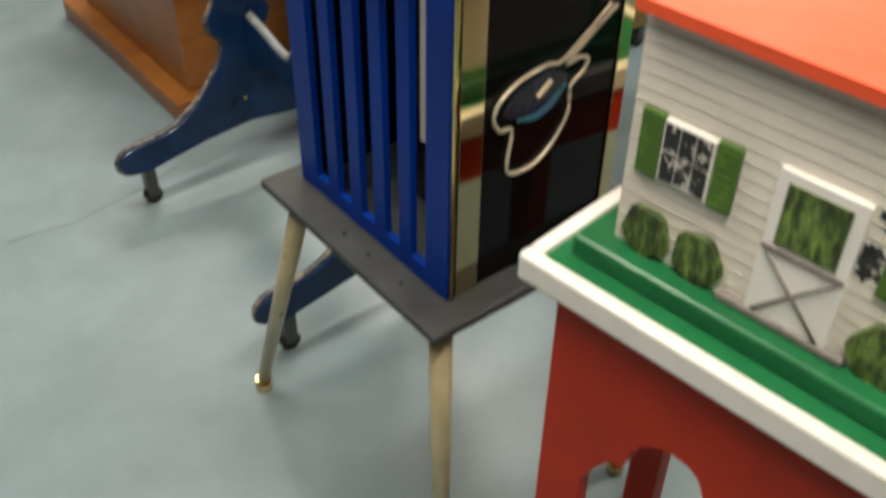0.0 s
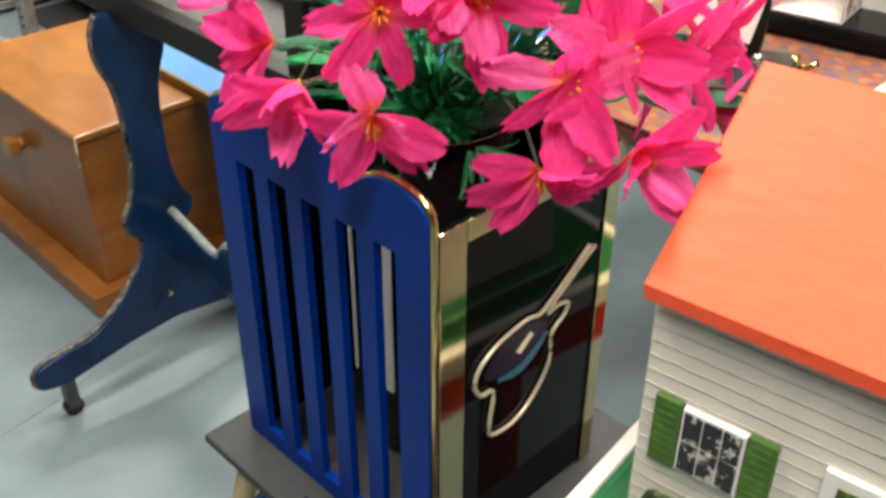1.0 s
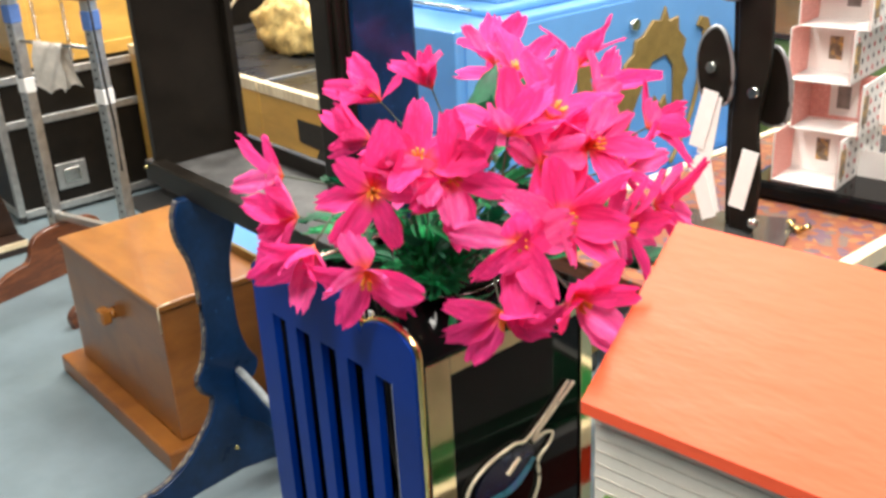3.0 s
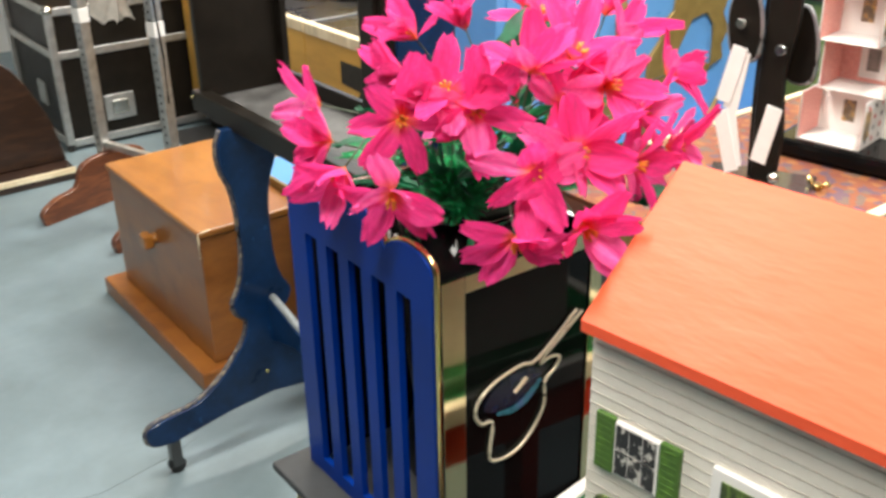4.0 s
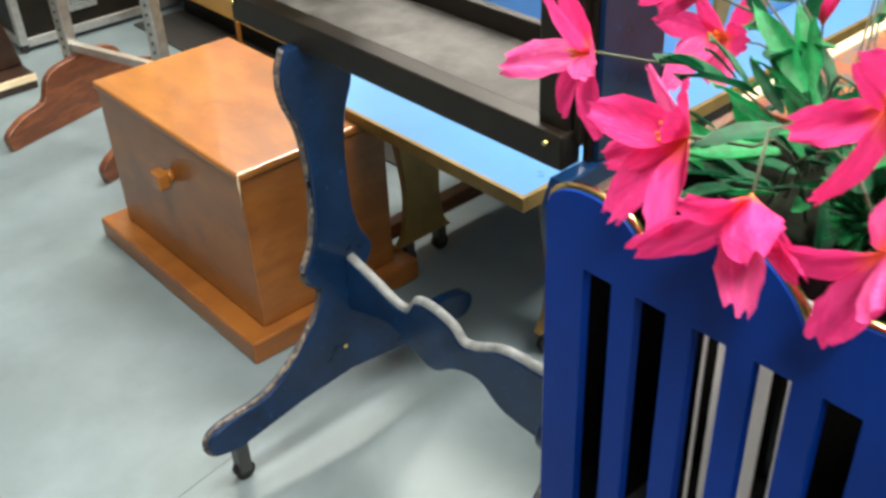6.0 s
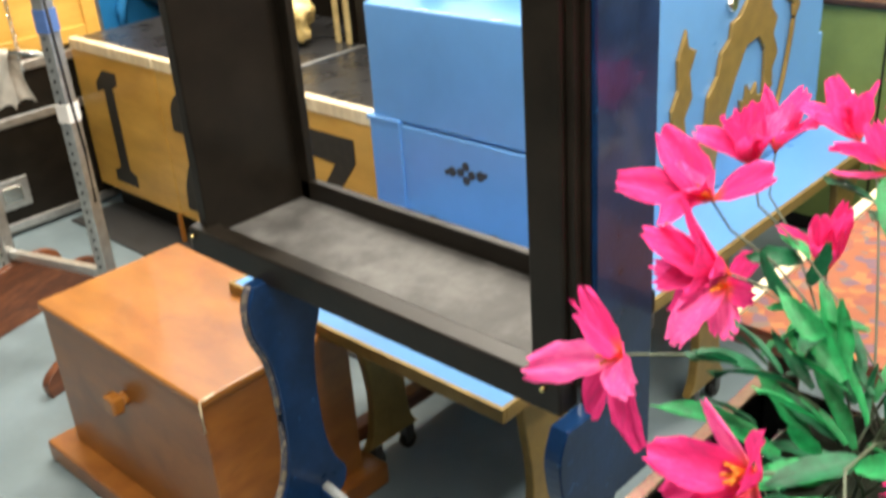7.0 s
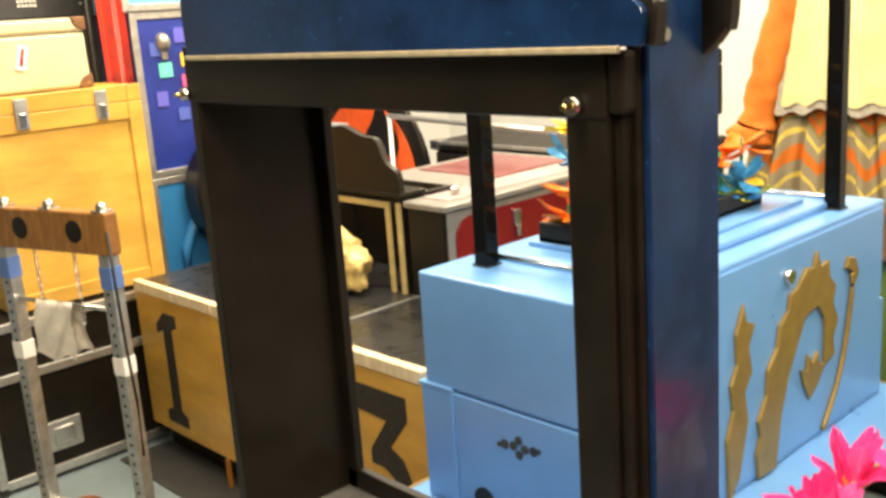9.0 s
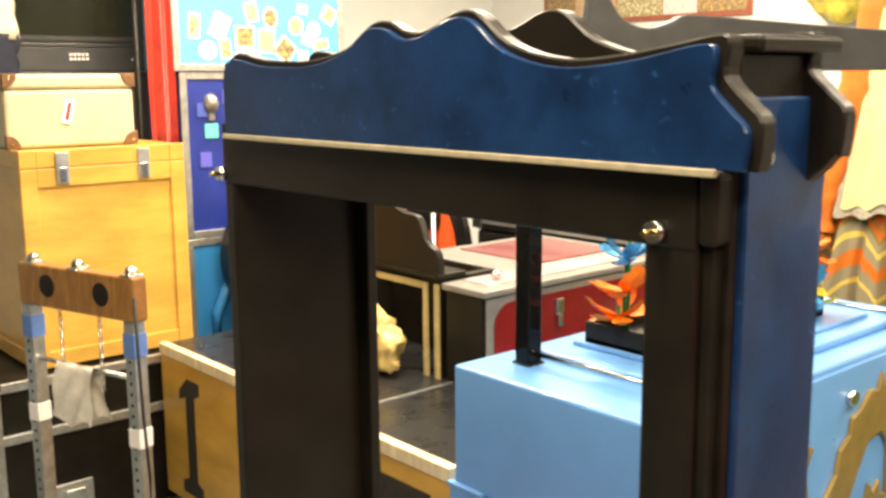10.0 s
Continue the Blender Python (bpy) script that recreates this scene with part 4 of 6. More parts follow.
        leaf(Vector((1.06 + r * math.cos(a), 1.38 + r * math.sin(a), 0.955 + rnd.uniform(0, 0.07))), a + rnd.uniform(-0.6, 0.6), radians(rnd.uniform(15, 55) if toward else rnd.uniform(10, 70)), rnd.uniform(-0.8, 0.8), rnd.uniform(0.5, 0.95), None, 0.75)
    # round feather head: short barbs laid all over a ball, longer ones fanning out of its crown
    head = Vector((1.005, 1.318, 0.985))
    tuft = ball(head, 0.024, None, 0.9, 10, 7)
    for k in range(420):
        a, b = rnd.random() * 6.283, math.acos(rnd.uniform(-0.75, 1))
        d = Vector((math.cos(a) * math.sin(b), math.sin(a) * math.sin(b), math.cos(b)))
        e = head + d * rnd.uniform(0.034, 0.046) + Vector((0, 0, 0.010))
        rod([head + d * 0.018, head + d * 0.030 + Vector((0, 0, 0.006)), e], 0.0012, 3, tuft)
    part("feather_head", tuft, TUFT, t, "bushy round green feather head")
    for k in range(46):
        a = rnd.random() * 6.283
        leaf(head + Vector((0.012 * math.cos(a), 0.012 * math.sin(a), 0.022)), a, radians(rnd.uniform(20, 75)), rnd.uniform(-0.6, 0.6), rnd.uniform(0.45, 0.80), None, 0.28)
    for p, h in (((0.985, 1.262, 0.975), -2.2), ((0.990, 1.258, 0.978), -1.7), ((1.0, 1.255, 0.975), -1.2), ((0.935, 1.300, 1.0), -2.6)):
        for k in range(5):
            leaf(Vector(p), h + rnd.uniform(-0.5, 0.5), radians(rnd.uniform(-45, 15)), rnd.uniform(-0.6, 0.6), rnd.uniform(0.35, 0.5), None, 0.5)
    return t


bouquet()


# ---- number box with the black top ----
def numeral(parent, kind, y, z, h, x):
    """A painted numeral about h tall, its left edge at y (it reads towards -y)."""
    s = h
    if kind == 1:
        pts = [(0.00, 0.0), (0.34, 0.0), (0.34, 0.10), (0.25, 0.14), (0.25, 0.86), (0.34, 0.90), (0.34, 1.0), (0.14, 1.0), (0.0, 0.88), (0.0, 0.80), (0.11, 0.84), (0.11, 0.14), (0.0, 0.10)]
    elif kind == 2:
        pts = smooth_line([(0.0, 0.66), (0.02, 0.86), (0.16, 0.99), (0.34, 0.99), (0.47, 0.86), (0.46, 0.66), (0.34, 0.48), (0.20, 0.32), (0.16, 0.18)], 4) + [(0.48, 0.18), (0.48, 0.0), (0.0, 0.0)] + smooth_line([(0.02, 0.18), (0.10, 0.36), (0.24, 0.52), (0.33, 0.68), (0.32, 0.82), (0.24, 0.88), (0.16, 0.82), (0.14, 0.66)], 4)
    else:
        pts = [(0.0, 1.0), (0.48, 1.0), (0.48, 0.84), (0.30, 0.62)] + smooth_line([(0.42, 0.56), (0.50, 0.36), (0.42, 0.10), (0.24, 0.0), (0.06, 0.06), (0.0, 0.24), (0.14, 0.28), (0.22, 0.16), (0.33, 0.22), (0.34, 0.38), (0.22, 0.46)], 4) + [(0.10, 0.46), (0.10, 0.56), (0.28, 0.80), (0.0, 0.82)]
    outline = [(y - u * s, z + v * s) for u, v in pts]
    part("numeral", board_yz(outline, x - 0.003, 0.003, 0), mat("black_stencil_paint", (0.03, 0.026, 0.02), 0.6, var=0.4, size=40), parent, "black stencilled numeral " + str(kind))


def number_box():
    t = thing("number_box", pose(0, 0, 0), "long yellow plywood box with black numerals, pale rim and black top", "box")
    x0, ya, yb = 2.06, 3.03, 4.60
    part("base", solid(x0 + 0.05, 3.42, ya + 0.03, yb - 0.03, 0.0, 0.115, 0.003), BLACK, t, "black recessed base")
    seams = (yb, 4.06, 3.55, ya)
    for n, (a, b) in enumerate(zip(seams, seams[1:])):
        p = part("front_panel", solid(x0, x0 + 0.02, b + 0.003, a - 0.003, 0.10, 0.612, 0.002), YELLOW, t, "yellow plywood panel")
        part("rim_strip", solid(x0 - 0.004, x0 + 0.026, b + 0.003, a - 0.003, 0.613, 0.652, 0.003), PALE, p, "pale pine rim strip")
        numeral(p, n + 1, (4.46, 4.00, 3.31)[n], 0.14, 0.42, x0)
    part("side_panel", solid(x0 + 0.021, 3.42, ya, ya + 0.02, 0.10, 0.63, 0.002), YELLOW, t)
    part("side_panel", solid(x0 + 0.021, 3.42, yb - 0.02, yb, 0.10, 0.63, 0.002), YELLOW, t)
    part("black_top", solid(x0 + 0.026, 3.42, ya, yb, 0.631, 0.645, 0.003), mat("scuffed_black_top", (0.02, 0.02, 0.021), 0.28, var=0.4, size=6, bump=0.1), t, "scuffed black top board")
    # orange strip that draws the panel seam mirrored in the dark base
    part("seam_reflection", solid(2.040, 2.054, 4.045, 4.060, 0.0, 0.11, 0.002), OAKTOP, t, "thin orange strip standing in for the seam's reflection")
    part("top_seam", solid(x0 + 0.026, 3.42, 3.545, 3.555, 0.645, 0.650, 0.001), ALU, t)
    return t


number_box()
# thin sheet that makes the floor dark grey along the box front
dark_floor_sheet = tagged(mesh_object("dark_floor_sheet", solid(1.90, 2.105, 2.95, 4.58, 0.0, 0.007, 0.002), mat("dark_grey_sheet", (0.03, 0.03, 0.03), 0.7, var=0.3, size=20, bump=0.3)), "thin dark grey sheet before the number box", "mat")


def gold_cabinet():
    t = thing("black_cabinet", pose(0, 0, 0), "black cabinet with scalloped crest and cream-gold trim", "cabinet")
    x0, x1, ya, yb = 2.52, 2.75, 3.60, 4.15
    z0 = 0.645
    CREAM = mat("cream_gold_trim", (0.55, 0.42, 0.19), 0.4, var=0.15, size=30)
    for b in ((x0, x1, ya, ya + 0.03), (x0, x1, yb - 0.03, yb)):
        part("side", solid(*b, z0, z0 + 0.32, 0.003), BLACK, t)
    part("back", solid(x1 - 0.015, x1, ya + 0.03, yb - 0.03, z0, z0 + 0.32, 0.002), BLACK, t)
    part("top", solid(x0 - 0.02, x0 + 0.10, ya - 0.01, yb + 0.01, z0 + 0.32, z0 + 0.335, 0.003), BLACK, t)
    crest = smooth_line([(ya - 0.01, z0 + 0.335), (ya, z0 + 0.40), (ya + 0.05, z0 + 0.43), (ya + 0.09, z0 + 0.50), (ya + 0.16, z0 + 0.51), (ya + 0.27, z0 + 0.54), (ya + 0.40, z0 + 0.51), (ya + 0.46, z0 + 0.50), (ya + 0.50, z0 + 0.43), (yb, z0 + 0.40), (yb + 0.01, z0 + 0.335)], 4)
    part("crest", board_yz(crest, x0 - 0.015, 0.025), BLACK, t, "black scalloped crest board")
    for y in (ya + 0.002, ya + 0.055, yb - 0.075):
        part("trim", solid(x0 - 0.010, x0, y, y + 0.020, z0, z0 + 0.30, 0.002), CREAM, t, "cream-gold trim strip")
    part("trim", solid(x0 - 0.010, x0, ya + 0.076, yb - 0.076, z0 + 0.28, z0 + 0.30, 0.002), CREAM, t)
    return t


def gold_lump():
    t = thing("gold_ornament", pose(0, 0, 0), "crumpled gold carved ornament standing on the black top", "ornament")
    bm = bmesh.new()
    bmesh.ops.create_icosphere(bm, subdivisions=4, radius=1)
    for v in bm.verts:
        p = v.co.copy()
        n = noise.fractal(p * 2.2 + Vector((3, 1, 5)), 0.9, 2.1, 4)
        v.co = Vector((p.x * 0.075, p.y * 0.205, p.z * 0.125)) * (1 + 0.30 * n)
        v.co.z = max(v.co.z, -0.085)
        v.co += Vector((2.425, 3.905, 0.731))
    for f in bm.faces:
        f.smooth = True
    part("carving", bm, mat("old_gold", (0.82, 0.55, 0.21), 0.38, metal=0.1, var=0.35, size=25, bump=0.3), t)
    return t


gold_cabinet()
gold_lump()


def red_chest():
    t = thing("lacquer_chest", pose(0, 0, 0), "dark red lacquer chest with grey trim and a chrome clasp", "chest")
    x0, x1, y0, y1, z0, z1 = 2.50, 3.40, 3.40, 4.05, 0.645, 0.955
    GREY = mat("silver_grey_trim", (0.30, 0.29, 0.27), 0.35, metal=0.4)
    CRIM = mat("crimson_lacquer", (0.21, 0.008, 0.014), 0.15, var=0.15, size=8, coat=0.5)
    x0 = 2.77 - 0.25
    body = part("body", solid(x0, x1, y0 + 0.012, 3.575, z0, z1 - 0.02, 0.004), BLACK, t, "black chest body")
    rear = part("rear_body", solid(2.77, x1, 3.576, y1, z0, z1 - 0.02, 0.004), BLACK, t)
    part("front_frame", solid(x0 + 0.01, x1 - 0.01, y0 + 0.006, y0 + 0.012, z0 + 0.01, z1 - 0.025, 0.002), GREY, body, "silver-grey frame")
    r, w, h = 0.07, x1 - x0 - 0.08, z1 - z0 - 0.075
    pts = []
    for cx, cz, a0 in ((w - r, h - r, 0), (r, h - r, 90), (r, r, 180), (w - r, r, 270)):
        pts += [(x0 + 0.04 + cx + r * math.cos(radians(a0 + k * 15)), z0 + 0.03 + cz + r * math.sin(radians(a0 + k * 15))) for k in range(7)]
    part("front_panel", board_xz(pts, y0, 0.006, 0.001), CRIM, body, "crimson lacquer panel")
    top = part("top_rim", solid(x0 - 0.01, x1 + 0.01, y0 - 0.006, 3.585, z1 - 0.02, z1, 0.004), GREY, t, "grey lid rim")
    part("top_rear", solid(2.78, x1 + 0.01, 3.586, y1, z1 - 0.02, z1, 0.004), GREY, t)
    # the pale reflection on the lid is put into this panel's mauve colour
    part("top_panel", solid(x0 + 0.06, x1 - 0.05, y0 + 0.05, 3.57, z1, z1 + 0.004, 0.001), mat("mauve_lid_reflection", (0.42, 0.35, 0.35), 0.15, coat=0.5), top, "glossy lid panel coloured with a pale reflection")
    part("rear_panel", solid(2.95, x1 - 0.05, 3.60, y1 - 0.06, z1, z1 + 0.004, 0.001), CRIM, top, "crimson lid panel")
    c = part("clasp", solid(2.815, 2.845, y0 - 0.012, y0, 0.84, 0.89, 0.003), STEEL, t, "chrome toggle clasp")
    part("clasp_tongue", solid(2.822, 2.838, y0 - 0.016, y0 - 0.002, 0.80, 0.84, 0.003), STEEL, c)
    part("lid_catch", ball((2.66, 3.50, z1 + 0.018), 0.018, flat=0.8), STEEL, t)
    return t


red_chest()


def storage_chest():
    t = thing("storage_chest", pose(0, 0, 0), "low black chest with metal edge strip behind the lacquer chest", "chest")
    part("body", solid(3.46, 4.00, 3.34, 4.45, 0.0, 0.925, 0.012), BLACK, t, "black chest body")
    lid = part("lid", solid(3.45, 4.01, 3.33, 4.46, 0.928, 0.972, 0.014), BLACK, t, "black lid")
    for y in (3.34, 4.42):
        part("corner_plate", solid(3.443, 3.50, y - 0.014, y + 0.044, 0.935, 0.976, 0.004), STEEL, lid, "steel corner plate")
    part("edge_strip", solid(3.443, 3.452, 3.40, 4.40, 0.958, 0.976, 0.003), ALU, lid, "dull metal edge strip")
    return t


storage_chest()


def spade_sign():
    t = thing("round_sign", pose(0, 0, 0), "round red and white sign with a black spade", "sign")
    x = 3.50
    TOMATO = mat("tomato_red_paint", (0.88, 0.115, 0.018), 0.4)
    circle = lambda r, y, z: [(y + r * math.cos(2 * math.pi * k / 40), z + r * math.sin(2 * math.pi * k / 40)) for k in range(40)]
    cy, cz = 4.98, 0.78
    part("disc", board_yz(circle(0.43, cy, cz), x, 0.03), BLACK, t, "black disc")
    part("red_disc", board_yz(circle(0.35, cy, cz), x - 0.006, 0.006, 0.001), TOMATO, t, "red disc")
    sp = smooth_line([(0, 0.26), (0.07, 0.14), (0.15, 0.04), (0.13, -0.06), (0.05, -0.06), (0.06, -0.16), (-0.06, -0.16), (-0.05, -0.06), (-0.13, -0.06), (-0.15, 0.04), (-0.07, 0.14)], 4, True)
    part("spade", board_yz([(cy - 0.13 + 0.8 * u, cz + 0.15 + 0.8 * v) for u, v in sp], x - 0.010, 0.004, 0.001), BLACK, t, "black spade symbol")
    part("white_bar", solid(x - 0.010, x - 0.006, cy + 0.115, cy + 0.245, cz - 0.24, cz + 0.24, 0.001), WHITEC, t)
    heart = smooth_line([(0, -0.09), (0.08, 0.0), (0.075, 0.06), (0.04, 0.075), (0, 0.045), (-0.04, 0.075), (-0.075, 0.06), (-0.08, 0.0)], 4, True)
    part("heart", board_yz([(cy + 0.205 + 0.8 * u, cz + 0.14 + 0.8 * v) for u, v in heart], x - 0.013, 0.003, 0.001), TOMATO, t, "red heart symbol")
    for y in (4.75, 5.2):
        part("post", solid(x + 0.03, x + 0.07, y - 0.02, y + 0.02, 0, 0.7, 0.002), BLACK, t)
    return t


spade_sign()


def glass_shelf():
    t = thing("display_rail", pose(0, 0, 0), "pale metal rail across the back of the stacked props", "rail")
    part("bar", tube((3.46, 3.45, 1.03), (3.46, 4.75, 1.07), 0.012), ALU, t)
    for y in (3.46, 4.74):
        part("post", tube((3.46, y, 0.0), (3.46, y, 1.04 + (0.03 if y > 4 else 0)), 0.012), ALU, t)
    return t


glass_shelf()


# ---- flight case, crate, suitcase ----
def rail_case():
    t = thing("flight_case", pose(0, 0, 0), "black flight case with aluminium edges and ball corners", "flight case")
    x0, x1, y0, y1, z1 = 1.50, 2.18, 4.63, 5.24, 0.600
    part("body", solid(x0 + 0.004, x1 - 0.004, y0 + 0.004, y1 - 0.004, 0.03, z1 - 0.004, 0.003), BLACK, t, "black laminate panels")
    for x in (x0, x1):
        for y in (y0, y1):
            part("corner_post", solid(x - 0.015, x + 0.015, y - 0.015, y + 0.015, 0.03, z1, 0.004), ALU, t)
            part("ball_corner", ball((x, y, z1 - 0.006), 0.026, flat=0.8), STEEL, t, "steel ball corner")
            part("wheel", tube((x, y - 0.012, 0.015), (x, y + 0.012, 0.015), 0.015), RUBBER, t)
    for z in (z1 - 0.012, 0.41, 0.035):
        part("front_rail", solid(x0 + 0.015, x1 - 0.015, y0 - 0.008, y0 + 0.004, z - 0.018, z + 0.014, 0.003), ALU, t, "aluminium rail")
        part("side_rail", solid(x0 - 0.008, x0 + 0.004, y0 + 0.015, y1 - 0.015, z - 0.018, z + 0.014, 0.003), ALU, t)
    l = part("latch", solid(1.67, 1.80, y0 - 0.006, y0 + 0.004, 0.10, 0.21, 0.01), ALU, t, "recessed butterfly latch")
    part("latch_wing", solid(1.70, 1.77, y0 - 0.014, y0 - 0.006, 0.125, 0.185, 0.004), STEEL, l)
    part("side_latch", solid(x0 - 0.006, x0 + 0.004, 4.85, 4.95, 0.15, 0.25, 0.008), ALU, t)
    return t


rail_case()


def plywood_crate():
    t = thing("wooden_crate", pose(0, 0, 0), "yellow plywood crate with framed panels and steel latches", "crate")
    x0, x1, y0, y1, z0, z1 = 1.655, 2.236, 4.69, 5.22, 0.606, 1.345
    part("body", solid(x0 + 0.012, x1 - 0.012, y0 + 0.012, y1 - 0.012, z0, z1 - 0.002, 0.002), YELLOW, t, "yellow plywood panels")
    for x in (x0, x1 - 0.055):
        part("stile", solid(x, x + 0.055, y0, y0 + 0.013, z0, z1 - 0.062, 0.003), YELLOW, t)
        part("lid_stile", solid(x, x + 0.055, y0, y0 + 0.013, z1 - 0.060, z1, 0.003), YELLOW, t)
    for a, b in ((z0, z0 + 0.055), (z1 - 0.125, z1 - 0.062), (z1 - 0.060, z1)):
        part("rail", solid(x0 + 0.055, x1 - 0.055, y0 + 0.002, y0 + 0.013, a, b, 0.003), YELLOW, t)
    for y in (y0 + 0.014, y1 - 0.06):
        part("side_stile", solid(x0, x0 + 0.012, y, y + 0.055, z0, z1, 0.003), YELLOW, t)
    for a, b in ((z0, z0 + 0.055), (z1 - 0.06, z1)):
        part("side_rail", solid(x0, x0 + 0.012, y0 + 0.07, y1 - 0.06, a, b, 0.003), YELLOW, t)
    for x in (1.795, 2.08):
        l = part("latch", solid(x - 0.022, x + 0.022, y0 - 0.006, y0, z1 - 0.115, z1 - 0.01, 0.003), ALU, t, "steel toggle latch")
        part("latch_lever", solid(x - 0.012, x + 0.012, y0 - 0.014, y0 - 0.006, z1 - 0.11, z1 - 0.06, 0.003), STEEL, l)
    part("knob", ball((1.765, y0 - 0.006, 0.93), 0.012), STEEL, t)
    return t


plywood_crate()


def suitcase():
    t = thing("suitcase", pose(0, 0, 0), "cream fibre suitcase with brown leather corners and a tag", "suitcase")
    x0, x1, y0, y1, z0, z1 = 1.650, 2.096, 4.775, 5.10, 1.347, 1.592
    CREAM = mat("cream_fibreboard", (0.62, 0.53, 0.33), 0.55, var=0.08, size=9, bump=0.15)
    LEATH = mat("brown_leather_corner", (0.17, 0.075, 0.03), 0.5, var=0.25, size=30)
    part("base_shell", solid(x0, x1, y0, y1, z0, z1 - 0.052, 0.012), CREAM, t, "cream fibre shell")
    part("lid_shell", solid(x0 - 0.003, x1 + 0.003, y0 - 0.003, y1 + 0.003, z1 - 0.050, z1, 0.012), CREAM, t, "cream fibre lid")
    for x, s in ((x0, 1), (x1, -1)):
        for z, v in ((z0, 1), (z1, -1)):
            pts = [(x - s * 0.004, z - v * 0.002), (x + s * 0.046, z - v * 0.002)] + [(x + s * 0.046 * math.cos(a), z + v * 0.046 * math.sin(a)) for a in (0.35, 0.8, 1.2)] + [(x - s * 0.004, z + v * 0.046)]
            c = part("corner", board_xz(pts, y0 - 0.008, 0.02, 0.003), LEATH, t, "brown leather corner")
            part("rivet", ball((x + s * 0.014, y0 - 0.009, z + v * 0.014), 0.004), BRASS, c)
    tag = part("tag", prism([(-0.018, -0.042), (0.018, -0.042), (0.018, 0.042), (-0.018, 0.042)], 0.002, Matrix.Translation((1.858, y0 - 0.003, 1.467)) @ Matrix.Rotation(radians(14), 4, "Y") @ Matrix.Rotation(radians(90), 4, "X"), 0), WHITEC, t, "white sticker with red print")
    part("print_bar", prism([(-0.006, -0.030), (0.006, -0.030), (0.006, 0.030), (-0.006, 0.030)], 0.001, Matrix.Translation((1.858, y0 - 0.0052, 1.467)) @ Matrix.Rotation(radians(14), 4, "Y") @ Matrix.Rotation(radians(90), 4, "X"), 0), REDP, tag)
    return t


suitcase()


def tv_stack():
    t = thing("television", pose(0, 0, 0), "dark grey television above a player on a metal stand", "television")
    DG = mat("dark_grey_plastic", (0.045, 0.045, 0.048), 0.4)
    x0, x1, y = 1.69, 2.385, 5.27
    part("cabinet", solid(x0, x1, y, y + 0.38, 1.715, 2.25, 0.012), DG, t, "dark grey plastic casing")
    part("screen", solid(x0 + 0.05, x1 - 0.035, y - 0.004, y, 1.742, 2.20, 0.003), mat("dark_screen_glass", (0.02, 0.022, 0.015), 0.1, coat=0.6), t, "dark glass screen")
    pl = part("player", solid(x0 + 0.02, x1 + 0.002, y + 0.005, y + 0.32, 1.605, 1.700, 0.005), DG, t, "black player with push buttons")
    for i in range(5):
        for j in range(2):
            part("button", solid(2.065 + i * 0.016, 2.076 + i * 0.016, y, y + 0.006, 1.648 + j * 0.017, 1.658 + j * 0.017, 0.002), WHITEC, pl)
    part("light", ball((2.32, y + 0.003, 1.652), 0.005), WHITEC, pl)
    for x in (x0 + 0.03, x1 - 0.04):
        for yy in (y + 0.02, y + 0.32):
            part("stand_leg", solid(x - 0.025, x + 0.03, yy - 0.02, yy + 0.02, 0.0, 1.600, 0.003), DG, t)
    part("stand_shelf", solid(x0, x1 + 0.01, y, y + 0.38, 1.590, 1.604, 0.003), DG, t)
    part("tv_shelf", solid(x0, x1 + 0.01, y, y + 0.38, 1.700, 1.714, 0.003), DG, t)
    return t


tv_stack()


def dark_garment():
    t = thing("draped_garment", pose(0, 0, 0), "cream shirt over dark navy trousers hanging from the stand", "clothes")
    rnd = random.Random(5)
    for nm, z0, z1, m in (("shirt", 1.72, 2.05, mat("cream_cotton", (0.70, 0.62, 0.46), 0.85)), ("trousers", 1.56, 1.74, mat("navy_cotton", (0.012, 0.014, 0.03), 0.9))):
        bm = bmesh.new()
        rows = []
        for i in range(9):
            z = z1 + (z0 - z1) * i / 8
            rows.append([bm.verts.new((1.745 + 0.10 * math.cos(2 * math.pi * k / 20) * (1 + 0.15 * math.sin(3 * k + i)), 5.20 + 0.035 * math.sin(2 * math.pi * k / 20) * (1 + 0.3 * math.sin(2 * k + i * 0.5)), z)) for k in range(20)])
        for a, b in zip(rows, rows[1:]):
            for k in range(20):
                bm.faces.new((a[k], a[(k + 1) % 20], b[(k + 1) % 20], b[k])).smooth = True
        bm.faces.new(rows[0]), bm.faces.new(rows[-1])
        part(nm, bm, m, t)
    part("hanger", rod([(1.745, 5.20, 2.05), (1.745, 5.20, 2.28), (1.745, 5.24, 2.30), (1.745, 5.28, 2.27)], 0.004), STEEL, t)
    return t


dark_garment()


